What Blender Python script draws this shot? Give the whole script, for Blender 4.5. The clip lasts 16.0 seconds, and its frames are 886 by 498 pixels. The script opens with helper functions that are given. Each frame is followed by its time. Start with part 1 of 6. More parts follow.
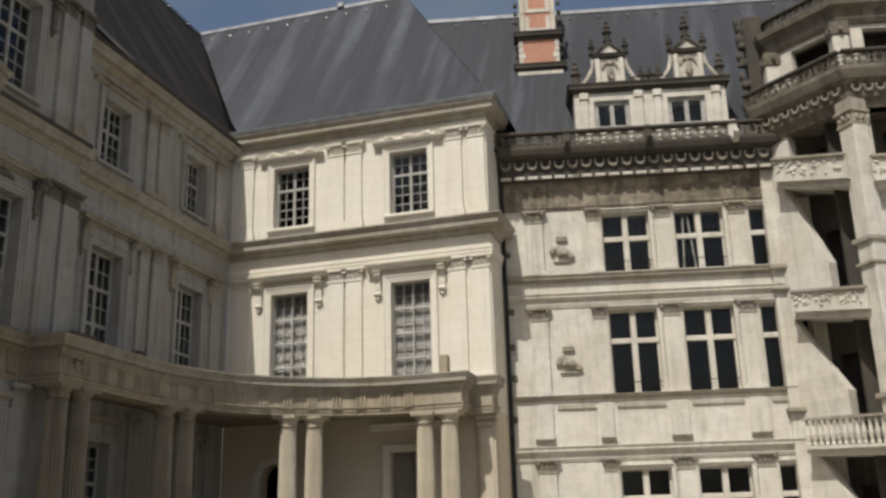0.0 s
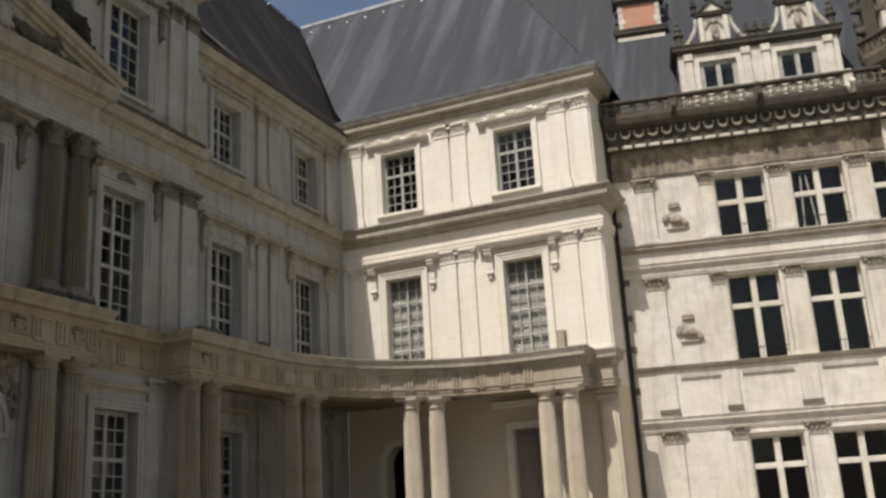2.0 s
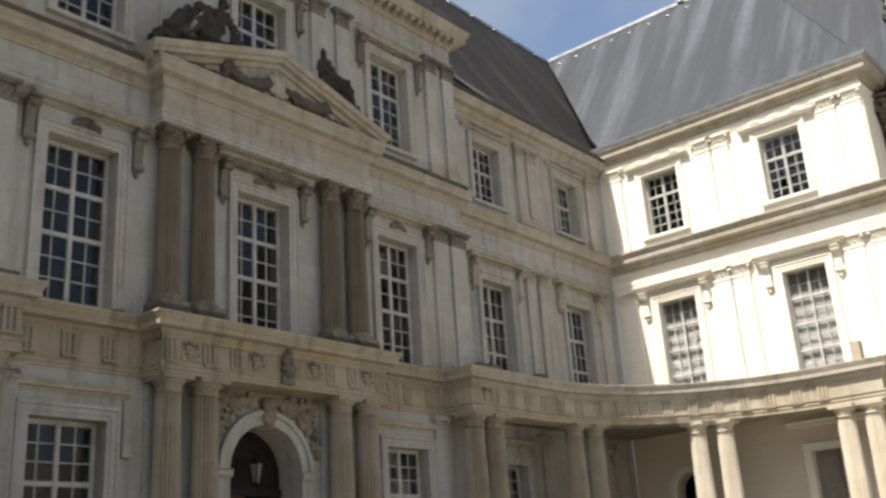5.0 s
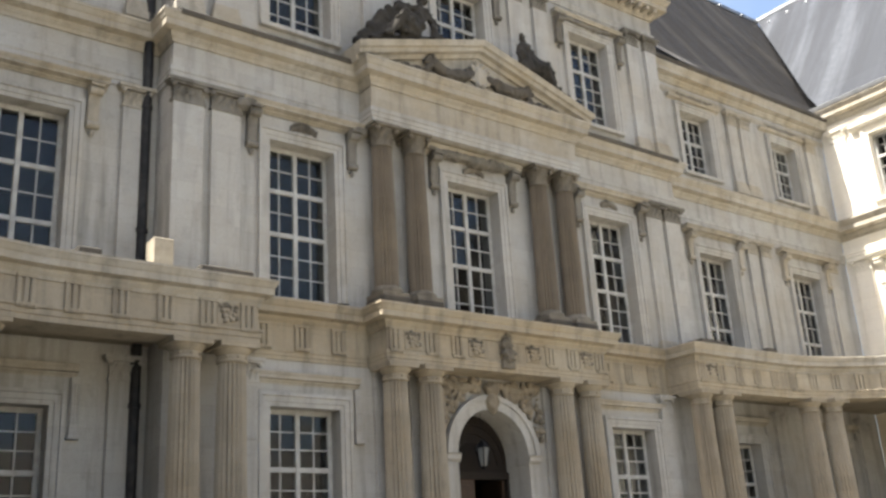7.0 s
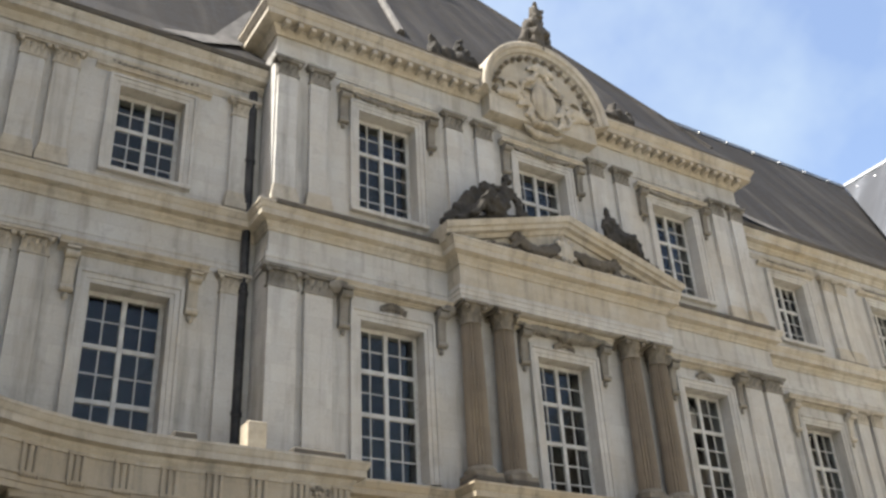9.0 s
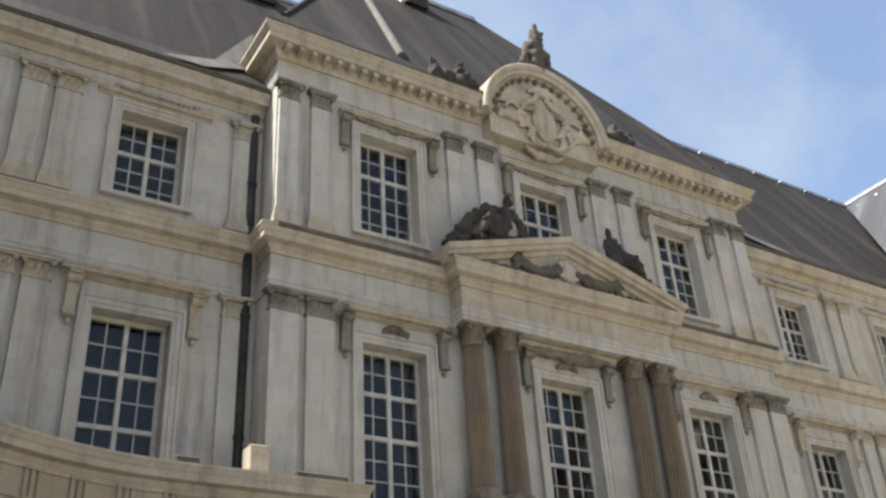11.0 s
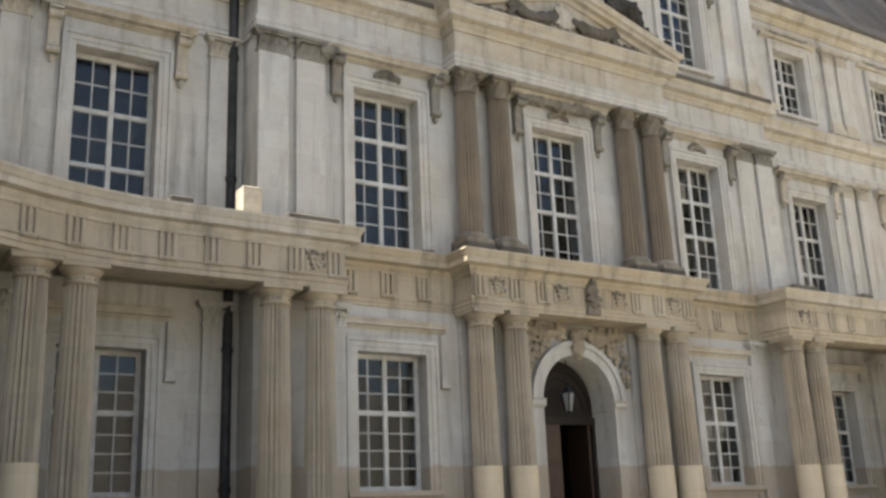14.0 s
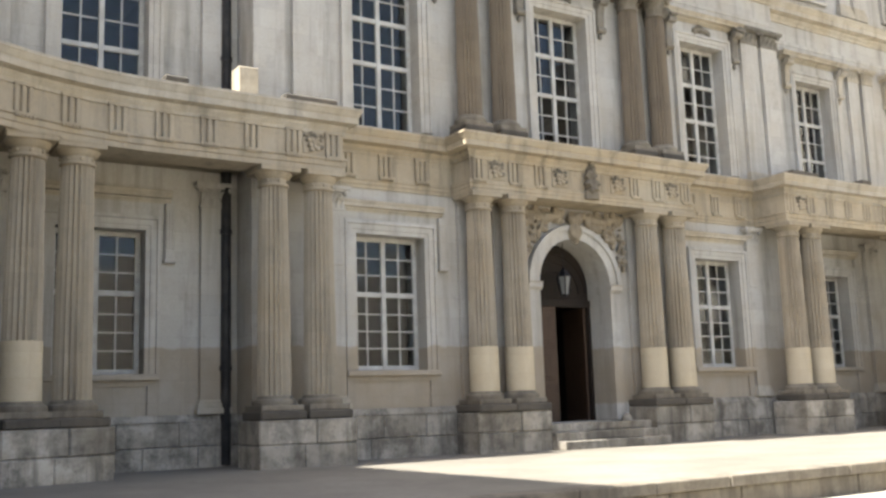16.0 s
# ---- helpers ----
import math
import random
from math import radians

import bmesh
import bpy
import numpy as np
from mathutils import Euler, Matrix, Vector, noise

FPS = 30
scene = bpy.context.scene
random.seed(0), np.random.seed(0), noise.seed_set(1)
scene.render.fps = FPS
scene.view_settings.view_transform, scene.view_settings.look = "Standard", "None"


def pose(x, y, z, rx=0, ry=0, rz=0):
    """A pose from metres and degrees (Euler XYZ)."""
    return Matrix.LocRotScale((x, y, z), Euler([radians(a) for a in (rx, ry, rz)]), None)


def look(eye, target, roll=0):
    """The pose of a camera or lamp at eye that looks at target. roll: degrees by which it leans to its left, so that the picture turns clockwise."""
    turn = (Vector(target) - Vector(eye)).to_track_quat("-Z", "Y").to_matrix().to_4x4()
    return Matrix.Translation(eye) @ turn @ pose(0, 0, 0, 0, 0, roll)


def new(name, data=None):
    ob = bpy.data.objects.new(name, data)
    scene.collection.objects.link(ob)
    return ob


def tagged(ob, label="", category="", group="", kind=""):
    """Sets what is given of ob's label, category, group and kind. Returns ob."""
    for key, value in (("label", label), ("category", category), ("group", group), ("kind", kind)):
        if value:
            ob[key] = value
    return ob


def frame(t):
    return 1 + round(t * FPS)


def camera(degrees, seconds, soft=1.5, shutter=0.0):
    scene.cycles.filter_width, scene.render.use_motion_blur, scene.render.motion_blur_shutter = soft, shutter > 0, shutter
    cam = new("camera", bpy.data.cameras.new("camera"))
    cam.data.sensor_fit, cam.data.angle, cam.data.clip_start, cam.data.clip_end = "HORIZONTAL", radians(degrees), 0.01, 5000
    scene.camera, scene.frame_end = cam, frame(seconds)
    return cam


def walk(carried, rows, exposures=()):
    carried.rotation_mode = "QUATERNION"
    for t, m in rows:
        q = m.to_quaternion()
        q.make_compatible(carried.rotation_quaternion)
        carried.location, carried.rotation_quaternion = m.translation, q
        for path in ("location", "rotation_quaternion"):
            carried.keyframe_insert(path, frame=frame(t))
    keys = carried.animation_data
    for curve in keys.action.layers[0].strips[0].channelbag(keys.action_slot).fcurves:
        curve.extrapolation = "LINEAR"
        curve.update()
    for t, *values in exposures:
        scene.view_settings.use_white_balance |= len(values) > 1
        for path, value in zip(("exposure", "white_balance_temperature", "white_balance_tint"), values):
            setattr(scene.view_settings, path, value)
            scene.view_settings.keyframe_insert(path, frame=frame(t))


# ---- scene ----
cam = camera(48.29, 16.0, soft=2.7, shutter=0.4)
PATH = [
    (0.0, 0.0, 0.0, 1.6, 107.15, 1.51, 16.86),
    (0.5, 0.0, 0.0, 1.6, 107.73, 1.36, 19.11),
    (1.0, 0.0, 0.0, 1.6, 107.14, 1.80, 21.16),
    (1.5, 0.0, 0.0, 1.6, 106.34, 2.40, 22.69),
    (2.0, 0.0, 0.0, 1.6, 106.19, 3.21, 24.05),
    (2.5, 0.0, 0.0, 1.6, 105.53, 3.37, 26.17),
    (3.0, 0.0, 0.0, 1.6, 106.74, 3.28, 28.62),
    (3.5, 0.0, 0.0, 1.6, 107.47, 3.50, 31.12),
    (4.0, 0.0, 0.0, 1.6, 108.31, 3.44, 33.64),
    (4.5, 0.0, 0.0, 1.6, 108.69, 3.44, 36.77),
    (7.0, 0.0, 0.0, 1.6, 108.65, 3.29, 53.13),
    (7.5, 0.0, 0.0, 1.6, 108.98, 2.49, 54.87),
    (8.0, 0.0, 0.0, 1.6, 112.25, 2.70, 56.55),
    (8.5, 0.0, 0.0, 1.6, 115.89, 2.28, 57.33),
    (9.0, 0.0, 0.0, 1.6, 119.16, 2.77, 58.56),
    (11.5, 0.0, 0.0, 1.6, 120.44, 3.05, 58.85),
    (12.0, 0.0, 0.0, 1.6, 116.59, 2.96, 58.09),
    (12.5, 0.0, 0.0, 1.6, 113.80, 2.52, 57.80),
    (13.0, 0.0, 0.0, 1.6, 110.89, 2.75, 57.88),
    (13.5, 0.0, 0.0, 1.6, 108.24, 2.59, 58.06),
    (14.0, 0.0, 0.0, 1.6, 105.77, 2.19, 57.91),
    (14.5, 0.0, 0.0, 1.6, 103.82, 2.11, 58.08),
    (15.0, 0.0, 0.0, 1.6, 101.85, 1.94, 57.82),
    (15.5, 0.0, 0.0, 1.6, 100.13, 2.07, 57.81),
    (16.0, 0.0, 0.0, 1.6, 99.01, 1.83, 57.72),
]
EXPOSURES = [(0.0, -0.17), (1.5, -0.07), (3.5, 0.4), (4.5, 0.75), (7.0, 1.87), (7.5, 1.98), (8.0, 1.98), (9.0, 1.77), (11.5, 1.53), (12.5, 1.74), (14.0, 2.08), (16.0, 2.38)]
walk(cam, [(r[0], pose(*r[1:])) for r in PATH], EXPOSURES)


# ---- world, sun ----
world = bpy.data.worlds.new("sky")
scene.world = world
world.use_nodes = True
sky = world.node_tree.nodes.new("ShaderNodeTexSky")
sky.sky_type, sky.sun_disc = "NISHITA", False
sky.sun_elevation, sky.sun_rotation = radians(57.4), radians(187.6)
sky.air_density, sky.dust_density, sky.ozone_density = 1.0, 4.0, 0.4
wn, wl = world.node_tree.nodes, world.node_tree.links
cloud_at = wn.new("ShaderNodeTexCoord").outputs["Generated"]
wisps = wn.new("ShaderNodeTexNoise")
wisps.inputs["Scale"].default_value, wisps.inputs["Detail"].default_value, wisps.inputs["Roughness"].default_value = 4.2, 5.0, 0.55
wl.new(cloud_at, wisps.inputs["Vector"])
cover = wn.new("ShaderNodeMapRange")
cover.inputs[1].default_value, cover.inputs[2].default_value = 0.46, 0.74
cover.inputs[3].default_value, cover.inputs[4].default_value = 0.0, 0.6
wl.new(wisps.outputs["Fac"], cover.inputs[0])
cloudy = wn.new("ShaderNodeMix")
cloudy.data_type = "RGBA"
cloudy.inputs[7].default_value = (2.35, 2.8, 3.1, 1.0)
wl.new(cover.outputs[0], cloudy.inputs[0])
wl.new(sky.outputs[0], cloudy.inputs[6])
wl.new(cloudy.outputs[2], wn["Background"].inputs[0])
world.node_tree.nodes["Background"].inputs[1].default_value = 0.10
lamp = bpy.data.lights.new("sun", "SUN")
lamp.energy, lamp.angle, lamp.color = 5.0, radians(0.53), (1.0, 0.95, 0.87)
new("sun", lamp).matrix_world = look((-1.65, -12.4, 19.5), (0, 0, 0))


# ---- materials ----
class Mat:
    """A small builder for node materials."""

    def __init__(self, name, rough=0.85, metal=0.0, spec=0.3):
        self.m = bpy.data.materials.new(name)
        self.m.use_nodes = True
        self.t = self.m.node_tree
        self.b = self.t.nodes["Principled BSDF"]
        self.b.inputs["Roughness"].default_value = rough
        self.b.inputs["Metallic"].default_value = metal
        self.b.inputs["Specular IOR Level"].default_value = spec
        self.co = self.t.nodes.new("ShaderNodeNewGeometry").outputs["Position"]

    def node(self, kind, **kw):
        n = self.t.nodes.new(kind)
        for k, v in kw.items():
            n.inputs[k.replace("_", " ")].default_value = v
        return n

    def link(self, a, b):
        self.t.links.new(a, b)

    def scaled(self, sx, sy, sz):
        n = self.t.nodes.new("ShaderNodeVectorMath")
        n.operation = "MULTIPLY"
        n.inputs[1].default_value = (sx, sy, sz)
        self.link(self.co, n.inputs[0])
        return n.outputs[0]

    def noise(self, scale, detail=4.0, rough=0.6, stretch=(1, 1, 1)):
        n = self.node("ShaderNodeTexNoise", Scale=scale, Detail=detail, Roughness=rough)
        self.link(self.scaled(*stretch), n.inputs["Vector"])
        return n.outputs["Fac"]

    def ramp(self, fac, lo, hi, a=0.0, b=1.0):
        n = self.t.nodes.new("ShaderNodeMapRange")
        n.inputs[1].default_value, n.inputs[2].default_value = lo, hi
        n.inputs[3].default_value, n.inputs[4].default_value = a, b
        self.link(fac, n.inputs[0])
        return n.outputs[0]

    def math(self, op, a, b):
        n = self.t.nodes.new("ShaderNodeMath")
        n.operation = op
        for i, v in enumerate((a, b)):
            if isinstance(v, (int, float)):
                n.inputs[i].default_value = v
            else:
                self.link(v, n.inputs[i])
        return n.outputs[0]

    def mix(self, fac, a, b, kind="MIX"):
        n = self.t.nodes.new("ShaderNodeMix")
        n.data_type, n.blend_type = "RGBA", kind
        for sock, v in ((n.inputs[0], fac), (n.inputs[6], a), (n.inputs[7], b)):
            if isinstance(v, tuple):
                sock.default_value = (*v, 1.0)
            elif isinstance(v, (int, float)):
                sock.default_value = v
            else:
                self.link(v, sock)
        return n.outputs[2]

    def axis(self, i):
        n = self.t.nodes.new("ShaderNodeSeparateXYZ")
        self.link(self.co, n.inputs[0])
        return n.outputs[i]

    def chance(self):
        return self.t.nodes.new("ShaderNodeObjectInfo").outputs["Random"]

    def courses(self, w, h, mortar=0.006):
        """Ashlar courses along the wall and upward: a tint for each block and the joints."""
        sep = self.t.nodes.new("ShaderNodeSeparateXYZ")
        com = self.t.nodes.new("ShaderNodeCombineXYZ")
        self.link(self.co, sep.inputs[0])
        s = self.math("ADD", sep.outputs[0], sep.outputs[1])
        self.link(s, com.inputs[0])
        self.link(sep.outputs[2], com.inputs[1])
        n = self.node("ShaderNodeTexBrick", Scale=1.0, Mortar_Size=mortar, Mortar_Smooth=0.3, Bias=0.0, Brick_Width=w, Row_Height=h)
        n.inputs["Color1"].default_value, n.inputs["Color2"].default_value = (0, 0, 0, 1), (1, 1, 1, 1)
        n.inputs["Mortar"].default_value = (0.5, 0.5, 0.5, 1)
        self.link(com.outputs[0], n.inputs["Vector"])
        return n.outputs["Color"], n.outputs["Fac"]

    def bump(self, height, strength=0.3, distance=0.02):
        n = self.node("ShaderNodeBump", Strength=strength, Distance=distance)
        self.link(height, n.inputs["Height"])
        self.link(n.outputs[0], self.b.inputs["Normal"])

    def done(self, color):
        if isinstance(color, tuple):
            self.b.inputs["Base Color"].default_value = (*color, 1)
        else:
            self.link(color, self.b.inputs["Base Color"])
        return self.m


def stone(name, base, dark, warm, streak=0.45, block=0.12, joint=0.35, band=None, grime=0.0):
    """Weathered limestone: block tints, blotches, rain streaks, joints and fine pores."""
    m = Mat(name, 0.9, 0, 0.2)
    tint, mortar = m.courses(0.95, 0.46)
    big = m.noise(0.45, 5, 0.65)
    blot = m.noise(2.3, 5, 0.7)
    run = m.noise(1.0, 5, 0.65, (2.6, 2.6, 0.22))
    fine = m.noise(28, 3, 0.6)
    c = m.mix(m.ramp(big, 0.38, 0.66), base, warm)
    c = m.mix(m.math("MULTIPLY", m.ramp(run, 0.5, 0.72), streak), c, dark)
    c = m.mix(m.math("MULTIPLY", m.ramp(blot, 0.55, 0.8), 0.4), c, dark)
    c = m.mix(m.ramp(tint, 0, 1, 0, block), c, dark)
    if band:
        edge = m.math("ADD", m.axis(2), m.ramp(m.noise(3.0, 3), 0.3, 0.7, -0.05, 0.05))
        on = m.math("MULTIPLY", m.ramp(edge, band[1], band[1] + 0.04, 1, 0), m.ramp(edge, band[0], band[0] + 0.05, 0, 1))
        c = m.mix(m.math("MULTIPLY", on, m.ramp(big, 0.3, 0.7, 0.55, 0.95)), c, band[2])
    if grime:
        soot = m.noise(1.6, 6, 0.75)
        c = m.mix(m.math("MULTIPLY", m.ramp(soot, 0.42, 0.62), grime), c, (0.07, 0.062, 0.05))
    c = m.mix(m.math("MULTIPLY", mortar, joint), c, (0.16, 0.14, 0.11))
    c = m.mix(m.ramp(fine, 0.3, 0.75, 0, 0.22), c, dark)
    h = m.math("SUBTRACT", m.math("ADD", m.math("MULTIPLY", fine, 0.35), blot), m.math("MULTIPLY", mortar, 0.8))
    m.bump(h, 0.35, 0.015)
    return m.done(c)


# GREY, OCHRE, TAN and MOULD are darkened so the wing's shade reads deeper.
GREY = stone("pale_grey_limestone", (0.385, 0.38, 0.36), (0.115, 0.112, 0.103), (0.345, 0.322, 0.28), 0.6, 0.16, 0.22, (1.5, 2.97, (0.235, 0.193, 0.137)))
OCHRE = stone("ochre_limestone", (0.36, 0.32, 0.245), (0.105, 0.09, 0.07), (0.31, 0.255, 0.175), 0.75, 0.2, 0.4, None, 0.12)
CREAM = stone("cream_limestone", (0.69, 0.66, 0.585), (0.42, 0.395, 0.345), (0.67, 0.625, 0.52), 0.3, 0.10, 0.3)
# The tan below 6.85 m paints the shade under the colonnade roof.
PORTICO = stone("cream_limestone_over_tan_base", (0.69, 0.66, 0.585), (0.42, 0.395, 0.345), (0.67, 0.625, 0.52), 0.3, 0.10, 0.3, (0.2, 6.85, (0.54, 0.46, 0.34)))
CHALK = stone("weathered_cream_limestone", (0.66, 0.635, 0.57), (0.24, 0.224, 0.195), (0.59, 0.55, 0.46), 0.5, 0.13, 0.22, None, 0.16)
MOULD = stone("weathered_moulding_stone", (0.385, 0.36, 0.31), (0.10, 0.092, 0.078), (0.345, 0.30, 0.225), 0.55, 0.15, 0.15, None, 0.16)
BROWN = stone("brown_column_stone", (0.165, 0.138, 0.105), (0.075, 0.064, 0.052), (0.19, 0.156, 0.11), 0.6, 0.2, 0.2)
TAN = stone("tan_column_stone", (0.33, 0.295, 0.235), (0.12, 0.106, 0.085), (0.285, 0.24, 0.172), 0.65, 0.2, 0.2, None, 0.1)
SMOOTH = stone("new_column_stone", (0.41, 0.365, 0.28), (0.24, 0.205, 0.15), (0.37, 0.32, 0.225), 0.4, 0.2, 0.2)
# Lighter copy of the column stone for the sunlit end of the colonnade.
PALE = stone("pale_column_stone", (0.54, 0.49, 0.395), (0.26, 0.23, 0.18), (0.48, 0.42, 0.32), 0.45, 0.15, 0.2)
WARM = stone("warm_entablature_stone", (0.41, 0.365, 0.285), (0.12, 0.104, 0.08), (0.36, 0.30, 0.21), 0.7, 0.2, 0.3, None, 0.15)
STAINED = stone("soot_stained_cream_stone", (0.40, 0.35, 0.27), (0.07, 0.06, 0.047), (0.19, 0.157, 0.113), 0.95, 0.3, 0.4, None, 0.7)
RELIEF = stone("carved_ochre_stone", (0.30, 0.265, 0.205), (0.05, 0.043, 0.035), (0.26, 0.21, 0.145), 0.8, 0.1, 0.1, None, 0.45)
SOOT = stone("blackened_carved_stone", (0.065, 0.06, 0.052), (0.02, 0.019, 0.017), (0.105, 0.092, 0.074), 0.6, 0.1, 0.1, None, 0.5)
STATUE = stone("black_crusted_stone", (0.016, 0.0155, 0.0145), (0.006, 0.006, 0.006), (0.04, 0.037, 0.032), 0.6, 0.0, 0.0, None, 0.4)
CARVED = stone("grey_carved_stone", (0.20, 0.19, 0.168), (0.045, 0.042, 0.037), (0.165, 0.148, 0.118), 0.75, 0.1, 0.1, None, 0.5)
SOOTY = stone("sooty_cornice_stone", (0.20, 0.18, 0.145), (0.045, 0.04, 0.034), (0.16, 0.137, 0.102), 0.75, 0.15, 0.2, None, 0.55)
PLINTH = stone("stained_plinth_stone", (0.43, 0.405, 0.355), (0.05, 0.046, 0.038), (0.27, 0.24, 0.19), 0.85, 0.45, 0.3, None, 0.75)


def slate_material(name, base, pale, shine, across):
    """Slates with pale rain streaks that run down the slope; across: the axes along the eaves."""
    m = Mat(name, 0.75, 0, shine)
    tint, mortar = m.courses(0.24, 0.13, 0.006)
    run = m.noise(1.0, 4, 0.6, (1.9 * across[0] + 0.04, 1.9 * across[1] + 0.04, 0.05))
    big = m.noise(0.35, 4, 0.6)
    wash = m.noise(1.0, 5, 0.65, (0.75 * across[0] + 0.05, 0.75 * across[1] + 0.05, 0.07))
    c = m.mix(m.math("MULTIPLY", m.ramp(run, 0.46, 0.74), 0.48), base, pale)
    c = m.mix(m.math("MULTIPLY", m.ramp(wash, 0.5, 0.68), 0.6), c, tuple(1.35 * v for v in pale))
    c = m.mix(m.ramp(tint, 0, 1, 0, 0.35), c, (0.035, 0.038, 0.045))
    c = m.mix(m.math("MULTIPLY", m.ramp(big, 0.5, 0.75), 0.4), c, tuple(0.8 * v for v in base))
    c = m.mix(m.math("MULTIPLY", mortar, 0.5), c, (0.02, 0.02, 0.022))
    m.bump(m.math("SUBTRACT", m.math("MULTIPLY", tint, 0.4), mortar), 0.3, 0.01)
    m.link(m.ramp(run, 0.3, 0.7, 0.62, 0.85), m.b.inputs["Roughness"])
    return m.done(c)


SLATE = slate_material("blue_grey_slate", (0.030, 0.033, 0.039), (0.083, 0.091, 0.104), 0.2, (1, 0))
# Main wing slate: darker and browner than SLATE.
BROWN_SLATE = slate_material("lichen_brown_slate", (0.019, 0.017, 0.0145), (0.046, 0.042, 0.036), 0.06, (0, 1))
LEAD = Mat("dull_lead", 0.5, 0.6)
LEAD = LEAD.done(LEAD.mix(LEAD.ramp(LEAD.noise(1.5), 0.3, 0.7), (0.20, 0.21, 0.22), (0.36, 0.37, 0.38)))
ZINC = Mat("weathered_zinc", 0.8, 0.0, 0.15)
ZINC = ZINC.done(ZINC.mix(ZINC.ramp(ZINC.noise(1.8, 5, 0.65), 0.3, 0.7), (0.05, 0.048, 0.045), (0.105, 0.10, 0.094)))
FRAME = Mat("grey_white_paint", 0.55)
FRAME = FRAME.done(FRAME.mix(FRAME.ramp(FRAME.noise(4), 0.35, 0.7), (0.39, 0.385, 0.365), (0.26, 0.253, 0.23)))
GREYWOOD = Mat("weathered_grey_wood", 0.8, 0, 0.2)
GREYWOOD = GREYWOOD.done(GREYWOOD.mix(GREYWOOD.ramp(GREYWOOD.noise(3, 4, 0.6, (5, 5, 0.4)), 0.3, 0.7), (0.17, 0.15, 0.13), (0.25, 0.225, 0.2)))
IRON = Mat("black_iron", 0.5, 0.7).done((0.02, 0.02, 0.022))
# Dark zinc, taken nearly black to include the shadow gap behind the pipes.
PIPE = Mat("dark_zinc_pipe", 0.6, 0.3)
PIPE = PIPE.done(PIPE.mix(PIPE.ramp(PIPE.noise(3), 0.4, 0.7), (0.014, 0.014, 0.0145), (0.04, 0.039, 0.037)))
GLASS = Mat("old_window_glass", 0.04, 0, 0.5)
GLASS.b.inputs["Transmission Weight"].default_value = 1.0
GLASS.b.inputs["IOR"].default_value = 1.33
GLASS.bump(GLASS.noise(1.7, 2), 0.05, 0.02)
GLASS = GLASS.done((0.68, 0.72, 0.73))
BLIND = Mat("white_cloth_blind", 0.9)
BLIND = BLIND.done(BLIND.mix(BLIND.ramp(BLIND.noise(3), 0.3, 0.7), (0.36, 0.325, 0.30), (0.29, 0.265, 0.245)))
# Indoor shade is put into this near-black colour.
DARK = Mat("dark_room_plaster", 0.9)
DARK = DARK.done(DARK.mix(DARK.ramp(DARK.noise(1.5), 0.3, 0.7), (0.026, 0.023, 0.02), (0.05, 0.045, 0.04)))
WOOD = Mat("dark_brown_oak", 0.55)
WOOD.bump(WOOD.noise(8, 4, 0.6, (6, 6, 0.5)), 0.3, 0.01)
WOOD = WOOD.done(WOOD.mix(WOOD.ramp(WOOD.noise(6, 4, 0.6, (6, 6, 0.5)), 0.3, 0.7), (0.026, 0.015, 0.009), (0.055, 0.032, 0.019)))
# Oak darkened in colour to stand for the deep shade of the door recess.
EBON = Mat("blackened_oak", 0.7, 0, 0.2)
EBON = EBON.done(EBON.mix(EBON.ramp(EBON.noise(6, 4, 0.6, (6, 6, 0.5)), 0.3, 0.7), (0.010, 0.008, 0.006), (0.022, 0.016, 0.012)))
BRICK = Mat("red_brick", 0.9)
_t, _m = BRICK.courses(0.24, 0.08, 0.012)
BRICK.bump(BRICK.math("SUBTRACT", BRICK.noise(20), _m), 0.3, 0.01)
BRICK = BRICK.done(BRICK.mix(_m, BRICK.mix(BRICK.ramp(_t, 0, 1), (0.36, 0.12, 0.07), (0.45, 0.17, 0.10)), (0.45, 0.38, 0.30)))
PAVE = Mat("worn_paving", 0.92, 0, 0.2)
_n1, _n2 = PAVE.noise(0.5, 5, 0.65), PAVE.noise(9, 5, 0.7)
PAVE.bump(_n2, 0.35, 0.012)
PAVE = PAVE.done(PAVE.mix(PAVE.ramp(_n2, 0.35, 0.7, 0, 0.5), PAVE.mix(PAVE.ramp(_n1, 0.35, 0.65), (0.165, 0.152, 0.128), (0.115, 0.106, 0.088)), (0.095, 0.088, 0.074)))

GRAVEL = Mat("pale_court_gravel", 0.95, 0, 0.2)
_n1, _n2 = GRAVEL.noise(0.3, 5, 0.65), GRAVEL.noise(30, 4, 0.7)
GRAVEL.bump(_n2, 0.4, 0.01)
GRAVEL = GRAVEL.done(GRAVEL.mix(GRAVEL.ramp(_n2, 0.35, 0.7, 0, 0.4), GRAVEL.mix(GRAVEL.ramp(_n1, 0.35, 0.65), (0.37, 0.345, 0.29), (0.31, 0.285, 0.235)), (0.25, 0.23, 0.185)))


# ---- mesh helpers ----
def link_mesh(name, bm, material, smooth=False):
    bmesh.ops.recalc_face_normals(bm, faces=bm.faces)
    me = bpy.data.meshes.new(name)
    if smooth:
        for f in bm.faces:
            f.smooth = True
    bm.to_mesh(me)
    bm.free()
    me.materials.append(material)
    if smooth:
        me.set_sharp_from_angle(angle=radians(35))
    return me


def thing(name, m, label, category, group="", kind=""):
    ob = new(name)
    ob.matrix_world = m
    return tagged(ob, label, category, group, kind)


def part(name, bm, material, parent, label="", m=None, smooth=False):
    me = bm if isinstance(bm, bpy.types.Mesh) else link_mesh(name, bm, material, smooth)
    ob = new(name, me)
    ob.parent = parent
    if m is not None:
        ob.matrix_basis = m
    return tagged(ob, label) if label else ob


